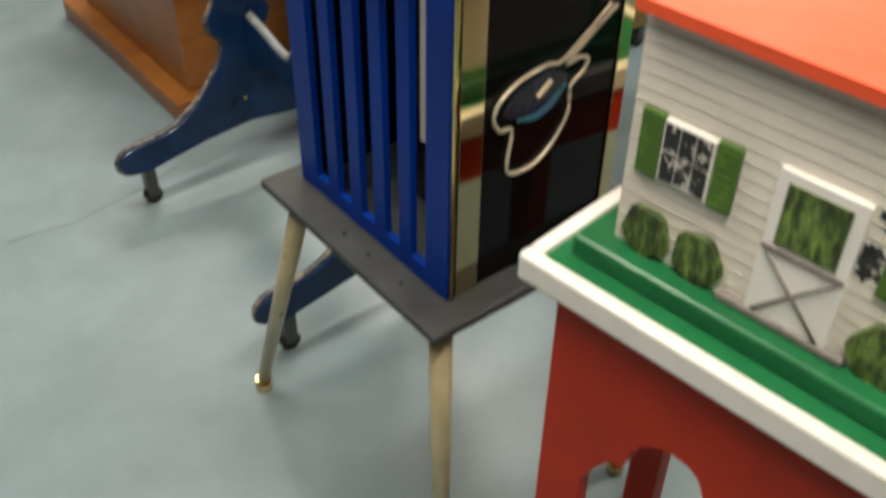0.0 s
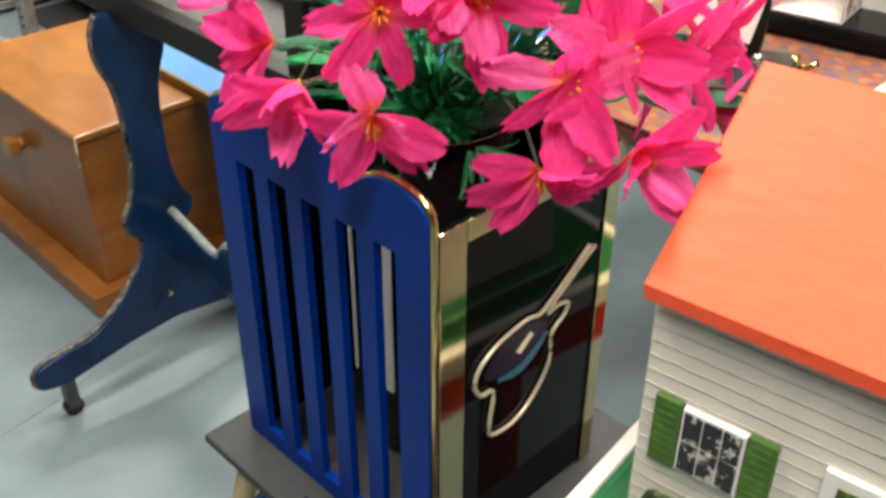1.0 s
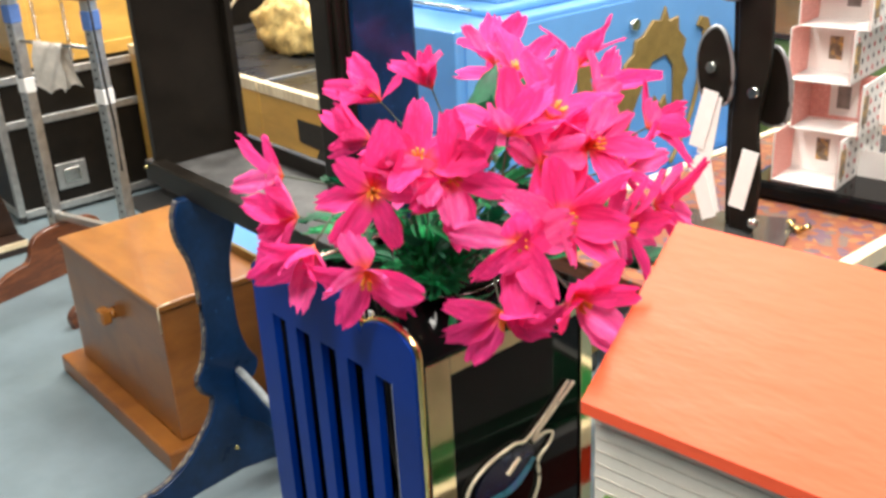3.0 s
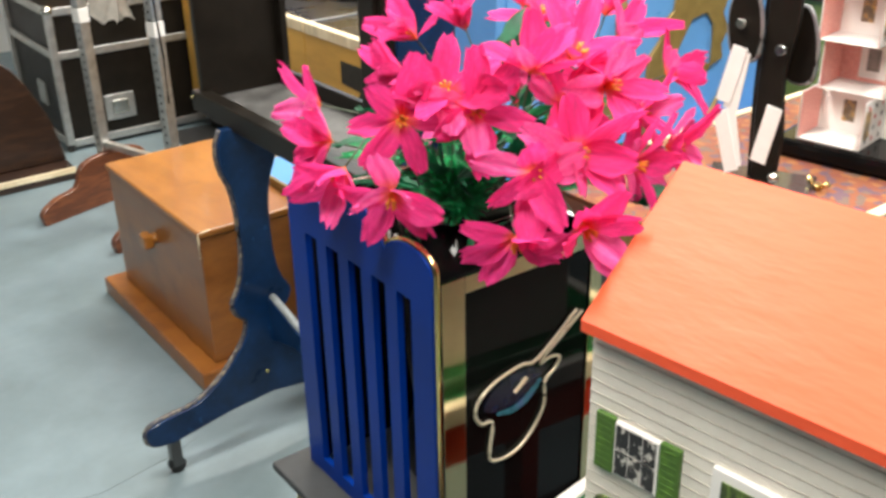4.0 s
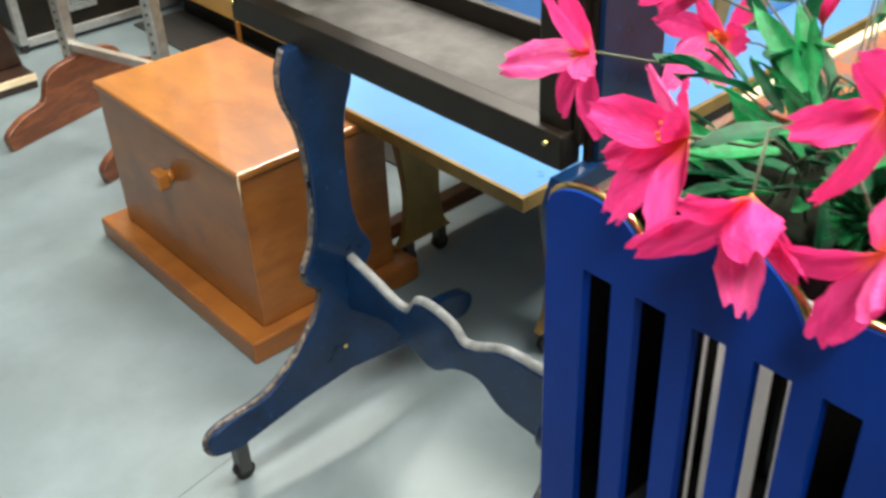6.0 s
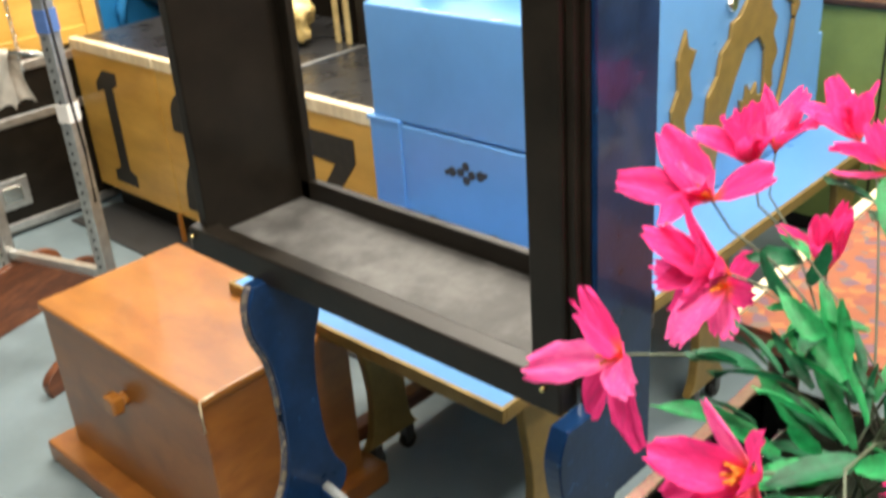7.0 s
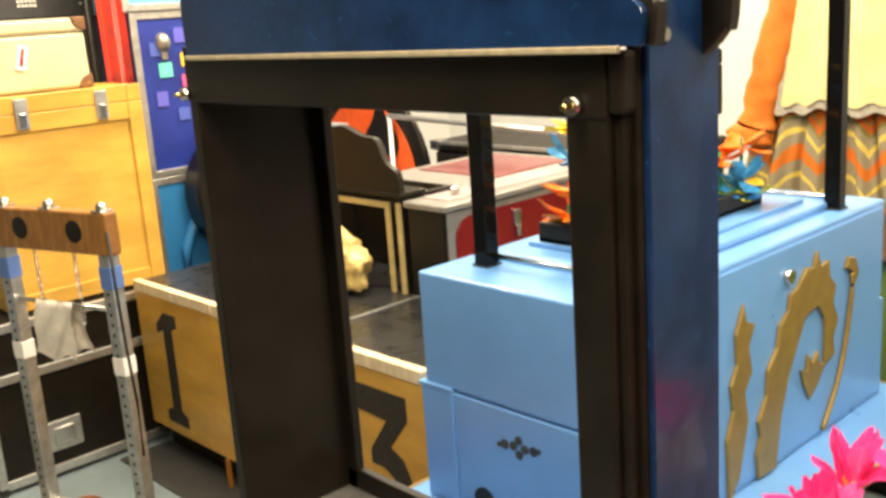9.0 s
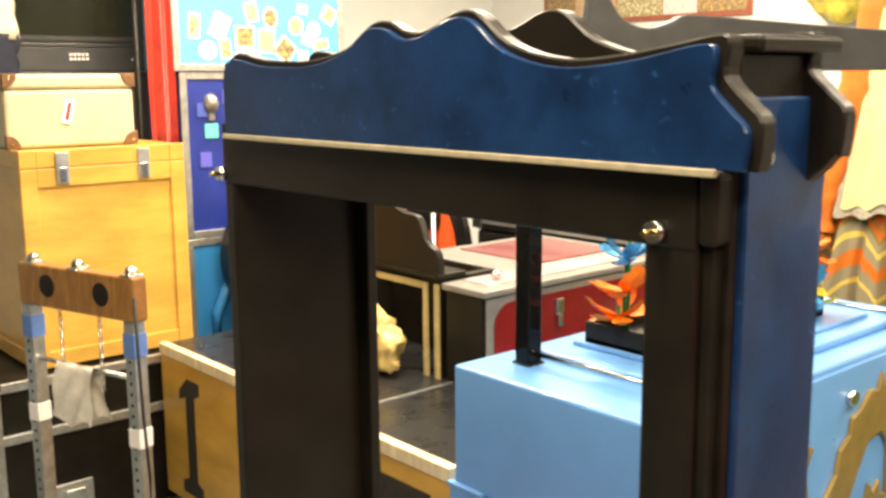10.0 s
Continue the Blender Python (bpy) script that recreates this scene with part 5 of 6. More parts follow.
def folded_sheet(name, a, b, z0, z1, wave, amp, material, label, category, gaps=90):
    """A hanging cloth between plan points a and b, with vertical folds and a little thickness."""
    t = thing(name, pose(0, 0, 0), label, category)
    a, b = Vector((*a, 0)), Vector((*b, 0))
    d = (b - a).normalized()
    n = Vector((-d.y, d.x, 0))
    bm = bmesh.new()
    rows = 14
    sides = []
    for off in (0, 0.006):
        grid = []
        for i in range(rows + 1):
            f = i / rows
            z = z1 + (z0 - z1) * f
            row = []
            for k in range(gaps + 1):
                s = k / gaps
                w = amp * (0.5 + 0.5 * f) * (math.sin(s * wave * 6.283 + 0.5 * math.sin(f * 3)) + 0.35 * math.sin(s * wave * 14.1 + 1.3 + f))
                row.append(bm.verts.new(a + (b - a) * s + n * (w + off) + Vector((0, 0, z + (0.012 * math.sin(s * 25) if i == rows else 0)))))
            grid.append(row)
        sides.append(grid)
    for grid in sides:
        for i in range(rows):
            for k in range(gaps):
                bm.faces.new((grid[i][k], grid[i][k + 1], grid[i + 1][k + 1], grid[i + 1][k])).smooth = True
    for i in (0, rows):
        for k in range(gaps):
            bm.faces.new((sides[0][i][k], sides[0][i][k + 1], sides[1][i][k + 1], sides[1][i][k]))
    part("cloth", bm, material, t)
    part("rail", tube(a - d * 0.05 + Vector((0, 0, z1 + 0.01)), b + d * 0.05 + Vector((0, 0, z1 + 0.01)), 0.012), BLACK, t)
    for p in (a - d * 0.03, b + d * 0.03):
        part("rail_post", tube((p.x, p.y + 0.04, 0.0), (p.x, p.y + 0.04, z1 + 0.01), 0.010), BLACK, t)
    return t


folded_sheet("red_curtain", (2.275, 5.02), (2.375, 5.02), 1.30, 2.3, 1.5, 0.02, mat("red_satin", (0.52, 0.022, 0.008), 0.35, var=0.25, size=15, sheen=0.4), "bright red satin cloth hanging in folds", "curtain", 40)


def stacked_case(name, x0, x1, y0, y1, z0, z1, skin, label):
    t = thing(name, pose(0, 0, 0), label, "road case")
    part("body", solid(x0 + 0.004, x1 - 0.004, y0 + 0.004, y1 - 0.004, z0 + 0.001, z1 - 0.001, 0.002), skin, t)
    for x in (x0, x1 - 0.03):
        part("edge_post", solid(x, x + 0.03, y0 - 0.004, y0 + 0.006, z0, z1, 0.003), ALU, t, "aluminium edge")
    for z in (z0, z1 - 0.03):
        part("edge_rail", solid(x0 + 0.03, x1 - 0.03, y0 - 0.003, y0 + 0.006, z, z + 0.03, 0.003), ALU, t)
    return t


TEAL = mat("teal_blue_case", (0.012, 0.17, 0.42), 0.45, var=0.1, size=6)
COBALT = mat("cobalt_case_skin", (0.012, 0.03, 0.24), 0.4, var=0.15, size=6)
AZURE = mat("azure_case_skin", (0.10, 0.46, 0.83), 0.4, var=0.06, size=6)
low = stacked_case("storage_case", 2.39, 3.15, 5.02, 5.6, 0.0, 0.93, TEAL, "teal blue road case with aluminium edges and a hoop handle")
part("hoop", rod([(2.5, 5.005, 0.50), (2.5, 5.0, 0.62), (2.55, 4.995, 0.72), (2.62, 4.995, 0.75), (2.69, 4.995, 0.72), (2.74, 5.0, 0.62), (2.74, 5.005, 0.50)], 0.022, 8), mat("bright_blue_hoop", (0.02, 0.22, 0.55), 0.4), low, "blue hoop handle")
mid_case = stacked_case("storage_case", 2.395, 3.15, 5.02, 5.6, 0.932, 1.60, COBALT, "cobalt blue road case with coloured notes stuck on")
NOTES = {"mint": (0.10, 0.62, 0.50), "yellow": (0.85, 0.55, 0.05), "pink": (0.75, 0.10, 0.25), "violet": (0.10, 0.10, 0.50), "lilac": (0.06, 0.10, 0.42)}
for x, z, w, h, c in ((2.497, 1.365, 0.058, 0.058, "mint"), (2.60, 1.40, 0.018, 0.055, "yellow"), (2.595, 1.315, 0.020, 0.05, "pink"), (2.465, 1.45, 0.05, 0.055, "lilac"), (2.58, 1.50, 0.05, 0.06, "violet"), (2.47, 1.25, 0.05, 0.06, "violet"), (2.66, 1.42, 0.05, 0.05, "mint"), (2.72, 1.33, 0.05, 0.05, "yellow"), (2.78, 1.45, 0.05, 0.05, "pink"), (2.85, 1.36, 0.05, 0.05, "mint"), (2.56, 1.18, 0.05, 0.05, "lilac")):
    part("note", solid(x, x + w, 5.018, 5.024, z - h / 2, z + h / 2, 0.0005), mat("note_" + c, NOTES[c], 0.6, var=0.03), mid_case, c + " sticky note")
bulb = bmesh.new()
ball((2.525, 5.016, 1.475), 0.032, bulb, flat=1.25)
solid(2.512, 2.538, 5.008, 5.024, 1.405, 1.445, 0.004, bulb)
part("bulb_motif", bulb, mat("tarnished_silver", (0.36, 0.34, 0.30), 0.35, metal=0.7), mid_case, "silver light-bulb motif")
top_case = stacked_case("storage_case", 2.37, 3.18, 5.01, 5.6, 1.602, 2.25, AZURE, "azure road case covered in travel stickers")
rs = random.Random(9)
STICK = [mat("sticker_%s" % n, c, 0.5, var=0.5, size=60, second=d, amount=0.4) for n, c, d in (("cream", (0.75, 0.68, 0.45), (0.35, 0.25, 0.12)), ("navy", (0.08, 0.10, 0.22), (0.55, 0.55, 0.55)), ("ochre", (0.62, 0.35, 0.06), (0.20, 0.16, 0.12)), ("rust", (0.45, 0.12, 0.06), (0.62, 0.5, 0.3)), ("rose", (0.70, 0.30, 0.32), (0.75, 0.70, 0.65)))]
for n, (u, v, w, h, rot) in enumerate(((0.05, 1.78, 0.05, 0.10, 4), (0.15, 1.78, 0.075, 0.10, 25), (0.25, 1.74, 0.09, 0.09, 0), (0.34, 1.725, 0.08, 0.10, 2), (0.10, 1.685, 0.08, 0.075, 0), (0.17, 1.69, 0.05, 0.08, -8), (0.26, 1.665, 0.12, 0.06, 5), (0.42, 1.69, 0.09, 0.09, 40), (0.47, 1.79, 0.07, 0.08, 20), (0.55, 1.775, 0.065, 0.07, 10), (0.58, 1.715, 0.08, 0.045, -10), (0.52, 1.735, 0.055, 0.05, 20), (0.36, 1.82, 0.07, 0.09, 0), (0.28, 1.84, 0.06, 0.08, -12), (0.50, 1.86, 0.05, 0.04, 6), (0.62, 1.84, 0.07, 0.07, 30), (0.50, 1.665, 0.05, 0.045, 0))):
    mm = Matrix.Translation((2.41 + u * 1.12, 5.0125, v)) @ Matrix.Rotation(radians(rot), 4, "Y") @ Matrix.Rotation(radians(90), 4, "X")
    if n in (4, 6, 8, 9, 12):
        pts = [(w / 2 * math.cos(2 * math.pi * k / 18), h / 2 * math.sin(2 * math.pi * k / 18)) for k in range(18)]
    else:
        pts = [(-w / 2, -h / 2), (w / 2, -h / 2), (w / 2, h / 2), (-w / 2, h / 2)]
    s = part("sticker", prism(pts, 0.0015, mm, 0), WHITEC, top_case, "white-bordered travel sticker")
    part("picture", prism([(a * 0.82, b * 0.80) for a, b in pts], 0.0012, mm @ Matrix.Translation((0, 0, 0.0014)), 0), STICK[n % 5], s)


# ---- wooden stocks on perforated posts ----
def stocks():
    t = thing("stocks_frame", pose(1.507, 3.84, 0, 0, 0, 16.8), "wooden two-hole stocks beam on perforated steel posts with chains", "stocks frame")
    xa, ya, yb = 0.0, 0.2, -0.2
    zl, zh = 0.985, 1.097
    bm = solid(xa - 0.022, xa + 0.022, yb - 0.03, ya + 0.02, zl, zh, 0.006)
    beam = part("beam", bm, wood("golden_brown_beam", (0.36, 0.175, 0.045), (0.24, 0.10, 0.025), axis=(1, 5, 1)), t, "golden brown wooden beam")
    for y in (0.10, -0.11):
        part("arm_hole", tube((xa - 0.0235, y, zl + 0.06), (xa - 0.018, y, zl + 0.06), 0.030, n=22), BLACK, beam, "dark padded arm hole")
    for y in (ya - 0.02, 0.0, yb + 0.0):
        part("wing_nut", ball((xa, y, zh + 0.012), 0.016, flat=0.8), STEEL, beam)
        part("bolt_plate", solid(xa - 0.02, xa + 0.02, y - 0.02, y + 0.02, zh, zh + 0.005, 0.002), STEEL, beam)
    for y in (ya, yb):
        p = part("post", solid(xa - 0.019, xa + 0.019, y - 0.019, y + 0.019, 0.06, zl, 0.003), ALU, t, "perforated steel post")
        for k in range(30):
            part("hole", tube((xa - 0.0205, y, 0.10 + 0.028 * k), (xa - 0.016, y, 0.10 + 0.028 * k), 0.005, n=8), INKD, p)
        part("blue_tape", solid(xa - 0.021, xa + 0.021, y - 0.021, y + 0.021, zl - 0.09, zl - 0.03, 0.002), mat("blue_tape", (0.10, 0.20, 0.50), 0.6), p, "blue masking tape")
        part("white_tape", solid(xa - 0.021, xa + 0.021, y - 0.021, y + 0.021, 0.66, 0.71, 0.002), WHITEC, p)
        foot = smooth_line([(xa - 0.31, 0.0), (xa - 0.315, 0.05), (xa - 0.25, 0.085), (xa - 0.17, 0.10), (xa - 0.14, 0.16), (xa - 0.09, 0.185), (xa, 0.19)], 4)
        part("foot", board_xz(foot + [(2 * xa - u, v) for u, v in reversed(foot[:-1])], y - 0.045, 0.024), BROWN, t, "red-brown shaped wooden foot")
    part("crossbar", tube((xa, yb, 0.835), (xa, ya, 0.835), 0.006), STEEL, t)
    part("lower_brace", solid(xa - 0.012, xa + 0.012, yb + 0.02, ya - 0.02, 0.20, 0.225, 0.003), ALU, t)
    # chains
    for y in (0.085, -0.07):
        bm = bmesh.new()
        for k in range(11):
            z = zl - 0.012 - 0.018 * k
            pts = [(0.005 * math.cos(q * math.pi / 4), 0.011 * math.sin(q * math.pi / 4)) for q in range(9)]
            rod([(xa + (u if k % 2 else 0), y + (0 if k % 2 else u), z + v) for u, v in pts], 0.0018, 5, bm)
        part("chain", bm, STEEL, t, "short steel chain")
    # rag over the bar
    bm = bmesh.new()
    cols = []
    for i in range(15):
        s = (i - 7) / 7
        z = 0.843 - abs(s) * 0.155 + 0.0
        x = xa + (0.012 + 0.02 * abs(s)) * (1 if s > 0 else -1)
        cols.append([bm.verts.new((x + 0.006 * math.sin(k * 1.3 + i), 0.03 + (k - 5) * 0.0145 * (1 + 0.1 * abs(s)), z + 0.012 * math.sin(k * 0.9) * abs(s))) for k in range(11)])
    for a, b in zip(cols, cols[1:]):
        for k in range(10):
            bm.faces.new((a[k], a[k + 1], b[k + 1], b[k])).smooth = True
    part("rag", bm, mat("white_rag", (0.72, 0.66, 0.58), 0.9, var=0.2, size=14), t, "white rag hung over the bar")
    part("cord", rod([(xa - 0.02, yb - 0.03, 1.05), (xa - 0.03, yb - 0.045, 0.9), (xa - 0.03, yb - 0.05, 0.75), (xa - 0.03, yb - 0.06, 0.6), (xa - 0.03, yb - 0.055, 0.45)], 0.004), RUBBER, t, "black cord")
    return t


stocks()


def dark_easel():
    t = thing("dark_board", pose(0, 0, 0), "dark brown shield-shaped board standing on a pale-edged plank", "prop board")
    part("plank", solid(0.45, 1.41, 4.30, 4.56, 0.0, 0.05, 0.004), DARKW, t)
    part("plank_edge", solid(0.45, 1.41, 4.294, 4.30, 0.028, 0.052, 0.001), PALE, t, "pale plank edge")
    pts = smooth_line([(0.99, 0.052), (1.02, 0.25), (1.075, 0.41), (1.16, 0.49), (1.245, 0.465), (1.31, 0.37), (1.375, 0.22), (1.41, 0.052)], 4)
    part("shield", board_xz(pts, 4.40, 0.025, 0.004), DARKW, t, "dark brown shield board")
    part("upright", solid(1.13, 1.22, 4.427, 4.455, 0.052, 0.75, 0.003), DARKW, t)
    part("hook", rod([(1.14 + 0.03 * math.cos(k * 0.63), 4.42, 0.60 + 0.05 * math.sin(k * 0.63)) for k in range(11)], 0.009, 6), WHITEC, t, "white ring")
    return t


dark_easel()


def drum():
    t = thing("blue_rimmed_drum", pose(0.88, 4.86, 0.0), "white drum with a blue rim and painted motif", "drum")
    part("shell", tube((0, 0, 0.06), (0, 0, 0.46), 0.24, n=40), WHITE, t)
    part("foot", tube((0, 0, 0.0), (0, 0, 0.06), 0.2, n=32), DARKW, t)
    part("rim", tube((0, 0, 0.461), (0, 0, 0.49), 0.255, n=40), SKY, t, "sky blue rim")
    part("motif", ball((0.13, -0.205, 0.16), 0.045, flat=1.0), mat("yellow_motif", (0.75, 0.55, 0.08), 0.5), t, "yellow motif")
    part("red_motif", ball((0.05, -0.232, 0.27), 0.03, flat=1.6), REDP, t)
    return t


drum()


def round_case():
    t = thing("round_black_case", pose(0, 0, 0), "round black drum case with crossed pale ropes", "drum case")
    c = Vector((2.775, 4.80, 0.845))
    part("case", tube((c.x, c.y - 0.05, c.z), (c.x, c.y + 0.16, c.z), 0.27, n=44), BLACK, t, "round black shell")
    for s in (-1, 1):
        part("rope", rod([(c.x - 0.19, c.y - 0.056, c.z - 0.19 * s), (c.x, c.y - 0.06, c.z), (c.x + 0.19, c.y - 0.056, c.z + 0.19 * s)], 0.008), PALE, t, "pale rope")
    part("stand", solid(c.x - 0.12, c.x + 0.12, c.y - 0.04, c.y + 0.15, 0.0, c.z - 0.24, 0.004), BLACK, t)
    return t


round_case()


# ---- patterned table, card castle, scissor stand ----
def cloth_material():
    m = mat("paisley_cloth", (0.42, 0.10, 0.035), 0.85, var=0.3, size=30, bump=0.3)
    nt = m.node_tree
    b = nt.nodes["Principled BSDF"]
    tc = nt.nodes["Texture Coordinate"]
    vor = nt.nodes.new("ShaderNodeTexVoronoi")
    vor.inputs["Scale"].default_value = 62
    nt.links.new(tc.outputs["Object"], vor.inputs["Vector"])
    sep = nt.nodes.new("ShaderNodeSeparateColor")
    nt.links.new(vor.outputs["Color"], sep.inputs["Color"])
    ramp = nt.nodes.new("ShaderNodeValToRGB")
    r = ramp.color_ramp
    r.interpolation = "CONSTANT"
    r.elements[0].color, r.elements[1].color = (0.20, 0.050, 0.016, 1), (0.075, 0.045, 0.085, 1)
    r.elements[1].position = 0.45
    for p, c in ((0.62, (0.27, 0.10, 0.026, 1)), (0.78, (0.10, 0.075, 0.065, 1)), (0.88, (0.17, 0.032, 0.024, 1))):
        r.elements.new(p).color = c
    nt.links.new(sep.outputs["Red"], ramp.inputs["Fac"])
    mix = nt.nodes.new("ShaderNodeMix")
    mix.data_type = "RGBA"
    w = nt.nodes.new("ShaderNodeTexNoise")
    w.inputs["Scale"].default_value = 60
    nt.links.new(tc.outputs["Object"], w.inputs["Vector"])
    dim = nt.nodes.new("ShaderNodeMath")
    dim.operation = "MULTIPLY"
    dim.inputs[1].default_value = 0.35
    nt.links.new(w.outputs["Fac"], dim.inputs[0])
    nt.links.new(dim.outputs[0], mix.inputs["Factor"])
    nt.links.new(ramp.outputs["Color"], mix.inputs["A"])
    mix.inputs["B"].default_value = (0.28, 0.13, 0.07, 1)
    nt.links.new(mix.outputs["Result"], b.inputs["Base Color"])
    return m


def cloth_table():
    t = thing("covered_table", pose(0, 0, 0), "table covered with an orange and purple patterned cloth", "table")
    x0, x1, y0, y1 = 1.52, 2.75, 1.26, 1.745
    part("top", solid(x0, x1, y0, y1, 0.715, 0.744, 0.004), BROWN, t)
    part("cloth", solid(x0 - 0.002, x1 + 0.002, y0 + 0.012, y1 - 0.012, 0.7445, 0.750, 0.002), cloth_material(), t, "orange and purple patterned cloth")
    part("edge_strip", solid(x0, x1, y0 - 0.012, y0 + 0.011, 0.722, 0.756, 0.002), PALE, t, "pale wooden edge strip")
    part("edge_strip", solid(x0, x1, y1 - 0.011, y1 + 0.008, 0.722, 0.755, 0.002), PALE, t)
    for x in (x0 + 0.06, x1 - 0.06):
        for y in (y0 + 0.06, y1 - 0.06):
            part("leg", tube((x, y, 0), (x, y, 0.715), 0.016, 0.022), DARKW, t, "dark turned leg")
    return t


def pips(parent, face, rows, cols, rnd, mats):
    """Card pips on a panel: face gives corner, across and up as vectors."""
    o, a, u = face
    n = a.cross(u).normalized()
    for i in range(rows):
        for j in range(cols):
            c = o + a * ((j + 0.5) / cols) + u * ((i + 0.5) / rows)
            s = 0.0042
            q = Matrix((a.normalized(), u.normalized(), n)).transposed().to_4x4()
            prism_bm = prism([(0, s * 1.3), (s, 0), (0, -s * 1.3), (-s, 0)], 0.0006, Matrix.Translation(c) @ q, 0)
            part("pip", prism_bm, mats[(i + j) % 2], parent)


def card_castle():
    t = thing("card_castle", pose(1.968, 1.528, 0.75, 0, 0, 9), "tall tower built of white playing cards on a black base", "card tower")
    rnd = random.Random(3)
    base = part("base", solid(-0.01, 0.40, -0.30, 0.03, 0.0, 0.036, 0.012), GLOSS, t, "black rounded base board")
    H, W = 0.092, 0.125
    MB = [INKD, REDP]
    for k in range(6):
        off = (0.0, 0.034, 0.018, 0.034, 0.026, 0.036)[k]
        wid = W - (0.004, 0.0, 0.012, 0.0, 0.008, 0.01)[k]
        dep = 0.22 - off
        z = 0.036 + k * (H + 0.0015)
        y1 = -0.012 - off * 0.4
        y0 = y1 - wid
        x0, x1 = 0.012 + off, 0.012 + off + dep
        fl = part("floor_card", solid(x0, x1, y0, y1, z, z + 0.0015, 0), WHITEC, t, "white playing card")
        part("side_card", solid(x0, x1, y0, y0 + 0.0015, z + 0.0015, z + H, 0), WHITEC, t, "playing card with pips")
        part("side_card", solid(x0, x1, y1 - 0.0015, y1, z + 0.0015, z + H, 0), WHITEC, t)
        part("back_card", solid(x0 + 0.085, x0 + 0.0865, y0 + 0.002, y1 - 0.002, z + 0.002, z + H - 0.001, 0), (WHITEC, PINKIN)[k in (1, 4)], t)
        part("lining", solid(x0 + 0.002, x0 + 0.085, y1 - 0.0030, y1 - 0.0017, z + 0.002, z + H - 0.002, 0), PINKIN, t, "pink patterned card back")
        part("lining", solid(x0 + 0.002, x0 + 0.085, y0 + 0.0017, y0 + 0.0030, z + 0.002, z + H - 0.002, 0), PINKIN, t)
        card = part("picture_card", solid(x0 + 0.083, x0 + 0.0848, y0 + 0.034, y0 + 0.086, z + 0.010, z + H - 0.010, 0), WHITEC, t, "small court card")
        part("print", solid(x0 + 0.0822, x0 + 0.083, y0 + 0.048, y0 + 0.072, z + 0.025, z + H - 0.025, 0), (STICK[2], INK)[k % 2], card)
        side = part("pip_card", solid(x0 + 0.002, x1 - 0.002, y0 - 0.001, y0, z + 0.003, z + H - 0.002, 0), WHITEC, t)
        pips(side, (Vector((x0 + 0.004, y0 - 0.0011, z + 0.004)), Vector((dep - 0.01, 0, 0)), Vector((0, 0, H - 0.008))), 4, 7, rnd, MB)
        court = part("court_print", solid(x0 + 0.006, x0 + 0.03, y0 - 0.0022, y0 - 0.001, z + 0.02, z + H - 0.02, 0), STICK[2], side)
        # wing of cards on the -y flank
        if k < 2:
            wz = z
            w = part("wing_card", solid(x0 + 0.10, x1 + 0.11, y0 - 0.13 + 0.02 * k, y0 - 0.002, wz, wz + 0.0015, 0), WHITEC, t)
            part("wing_card", solid(x0 + 0.10, x0 + 0.1015, y0 - 0.13 + 0.02 * k, y0 - 0.002, wz + 0.0015, wz + H * 0.55, 0), WHITEC, t)
    part("roof_card", solid(0.03, 0.22, -0.14, -0.02, 0.036 + 6 * (H + 0.0015), 0.0375 + 6 * (H + 0.0015), 0), WHITEC, t)
    return t


def scissor_stand():
    t = thing("scissor_stand", pose(1.802, 1.463, 0.752), "black jointed stand with grey edges holding fanned white cards", "prop stand")
    EDGE = mat("grey_metal_edge", (0.35, 0.36, 0.37), 0.35, metal=0.7)
    part("foot_plate", prism([(-0.13, 0.02), (-0.04, -0.11), (0.10, -0.05), (0.02, 0.12)], 0.006, None, 0.001), mat("smoked_plate", (0.10, 0.10, 0.10), 0.18, metal=0.6), t, "dark polished foot plate")
    for y, s in ((-0.030, 1), (0.030, -1)):
        pts = smooth_line([(-0.022, 0.007), (-0.030, 0.10), (-0.020, 0.20), (-0.034, 0.30), (-0.030, 0.42), (-0.020, 0.56), (0.0, 0.62), (0.024, 0.56), (0.030, 0.42), (0.026, 0.30), (0.030, 0.18), (0.022, 0.007)], 4)
        c = part("column", board_yz([(u + y * 0.3, v) for u, v in pts], -0.012 + 0.014 * (y > 0), 0.011), BLACK, t, "black jointed column board")
    for z, y in ((0.285, 0.052), (0.255, -0.030), (0.46, 0.036)):
        pts = smooth_line([(y - 0.03, z - 0.055), (y - 0.035, z), (y - 0.02, z + 0.05), (y + 0.0, z + 0.065), (y + 0.026, z + 0.04), (y + 0.032, z - 0.01), (y + 0.014, z - 0.06)], 4, True)
        d = part("cheek_disc", board_yz(pts, -0.026 if y > 0 else 0.016, 0.008), BLACK, t, "black rounded cheek plate")
        part("grey_edge", rod([(-0.022 if y > 0 else 0.020, u, v) for u, v in pts + pts[:1]], 0.0042, 5), EDGE, d, "grey metal edge")
        part("pivot", tube((-0.036, y, z), (-0.024, y, z), 0.009, n=14), STEEL, d)
    for k, (y, z, tilt) in enumerate(((0.050, 0.185, 10), (0.060, 0.195, 16), (0.044, 0.085, -12), (0.052, 0.075, -18), (-0.030, 0.11, 14))):
        m = Matrix.Translation((-0.030 - 0.003 * k, y, z)) @ Matrix.Rotation(radians(tilt), 4, "X") @ UPRIGHT_YZ
        part("card", prism([(-0.016, -0.05), (0.014, -0.055), (0.018, 0.05), (-0.012, 0.055)], 0.0015, m, 0), WHITEC, t, "white playing card")
    part("knob", ball((-0.02, -0.04, 0.03), 0.01), STEEL, t)
    return t


cloth_table()
card_castle()
scissor_stand()
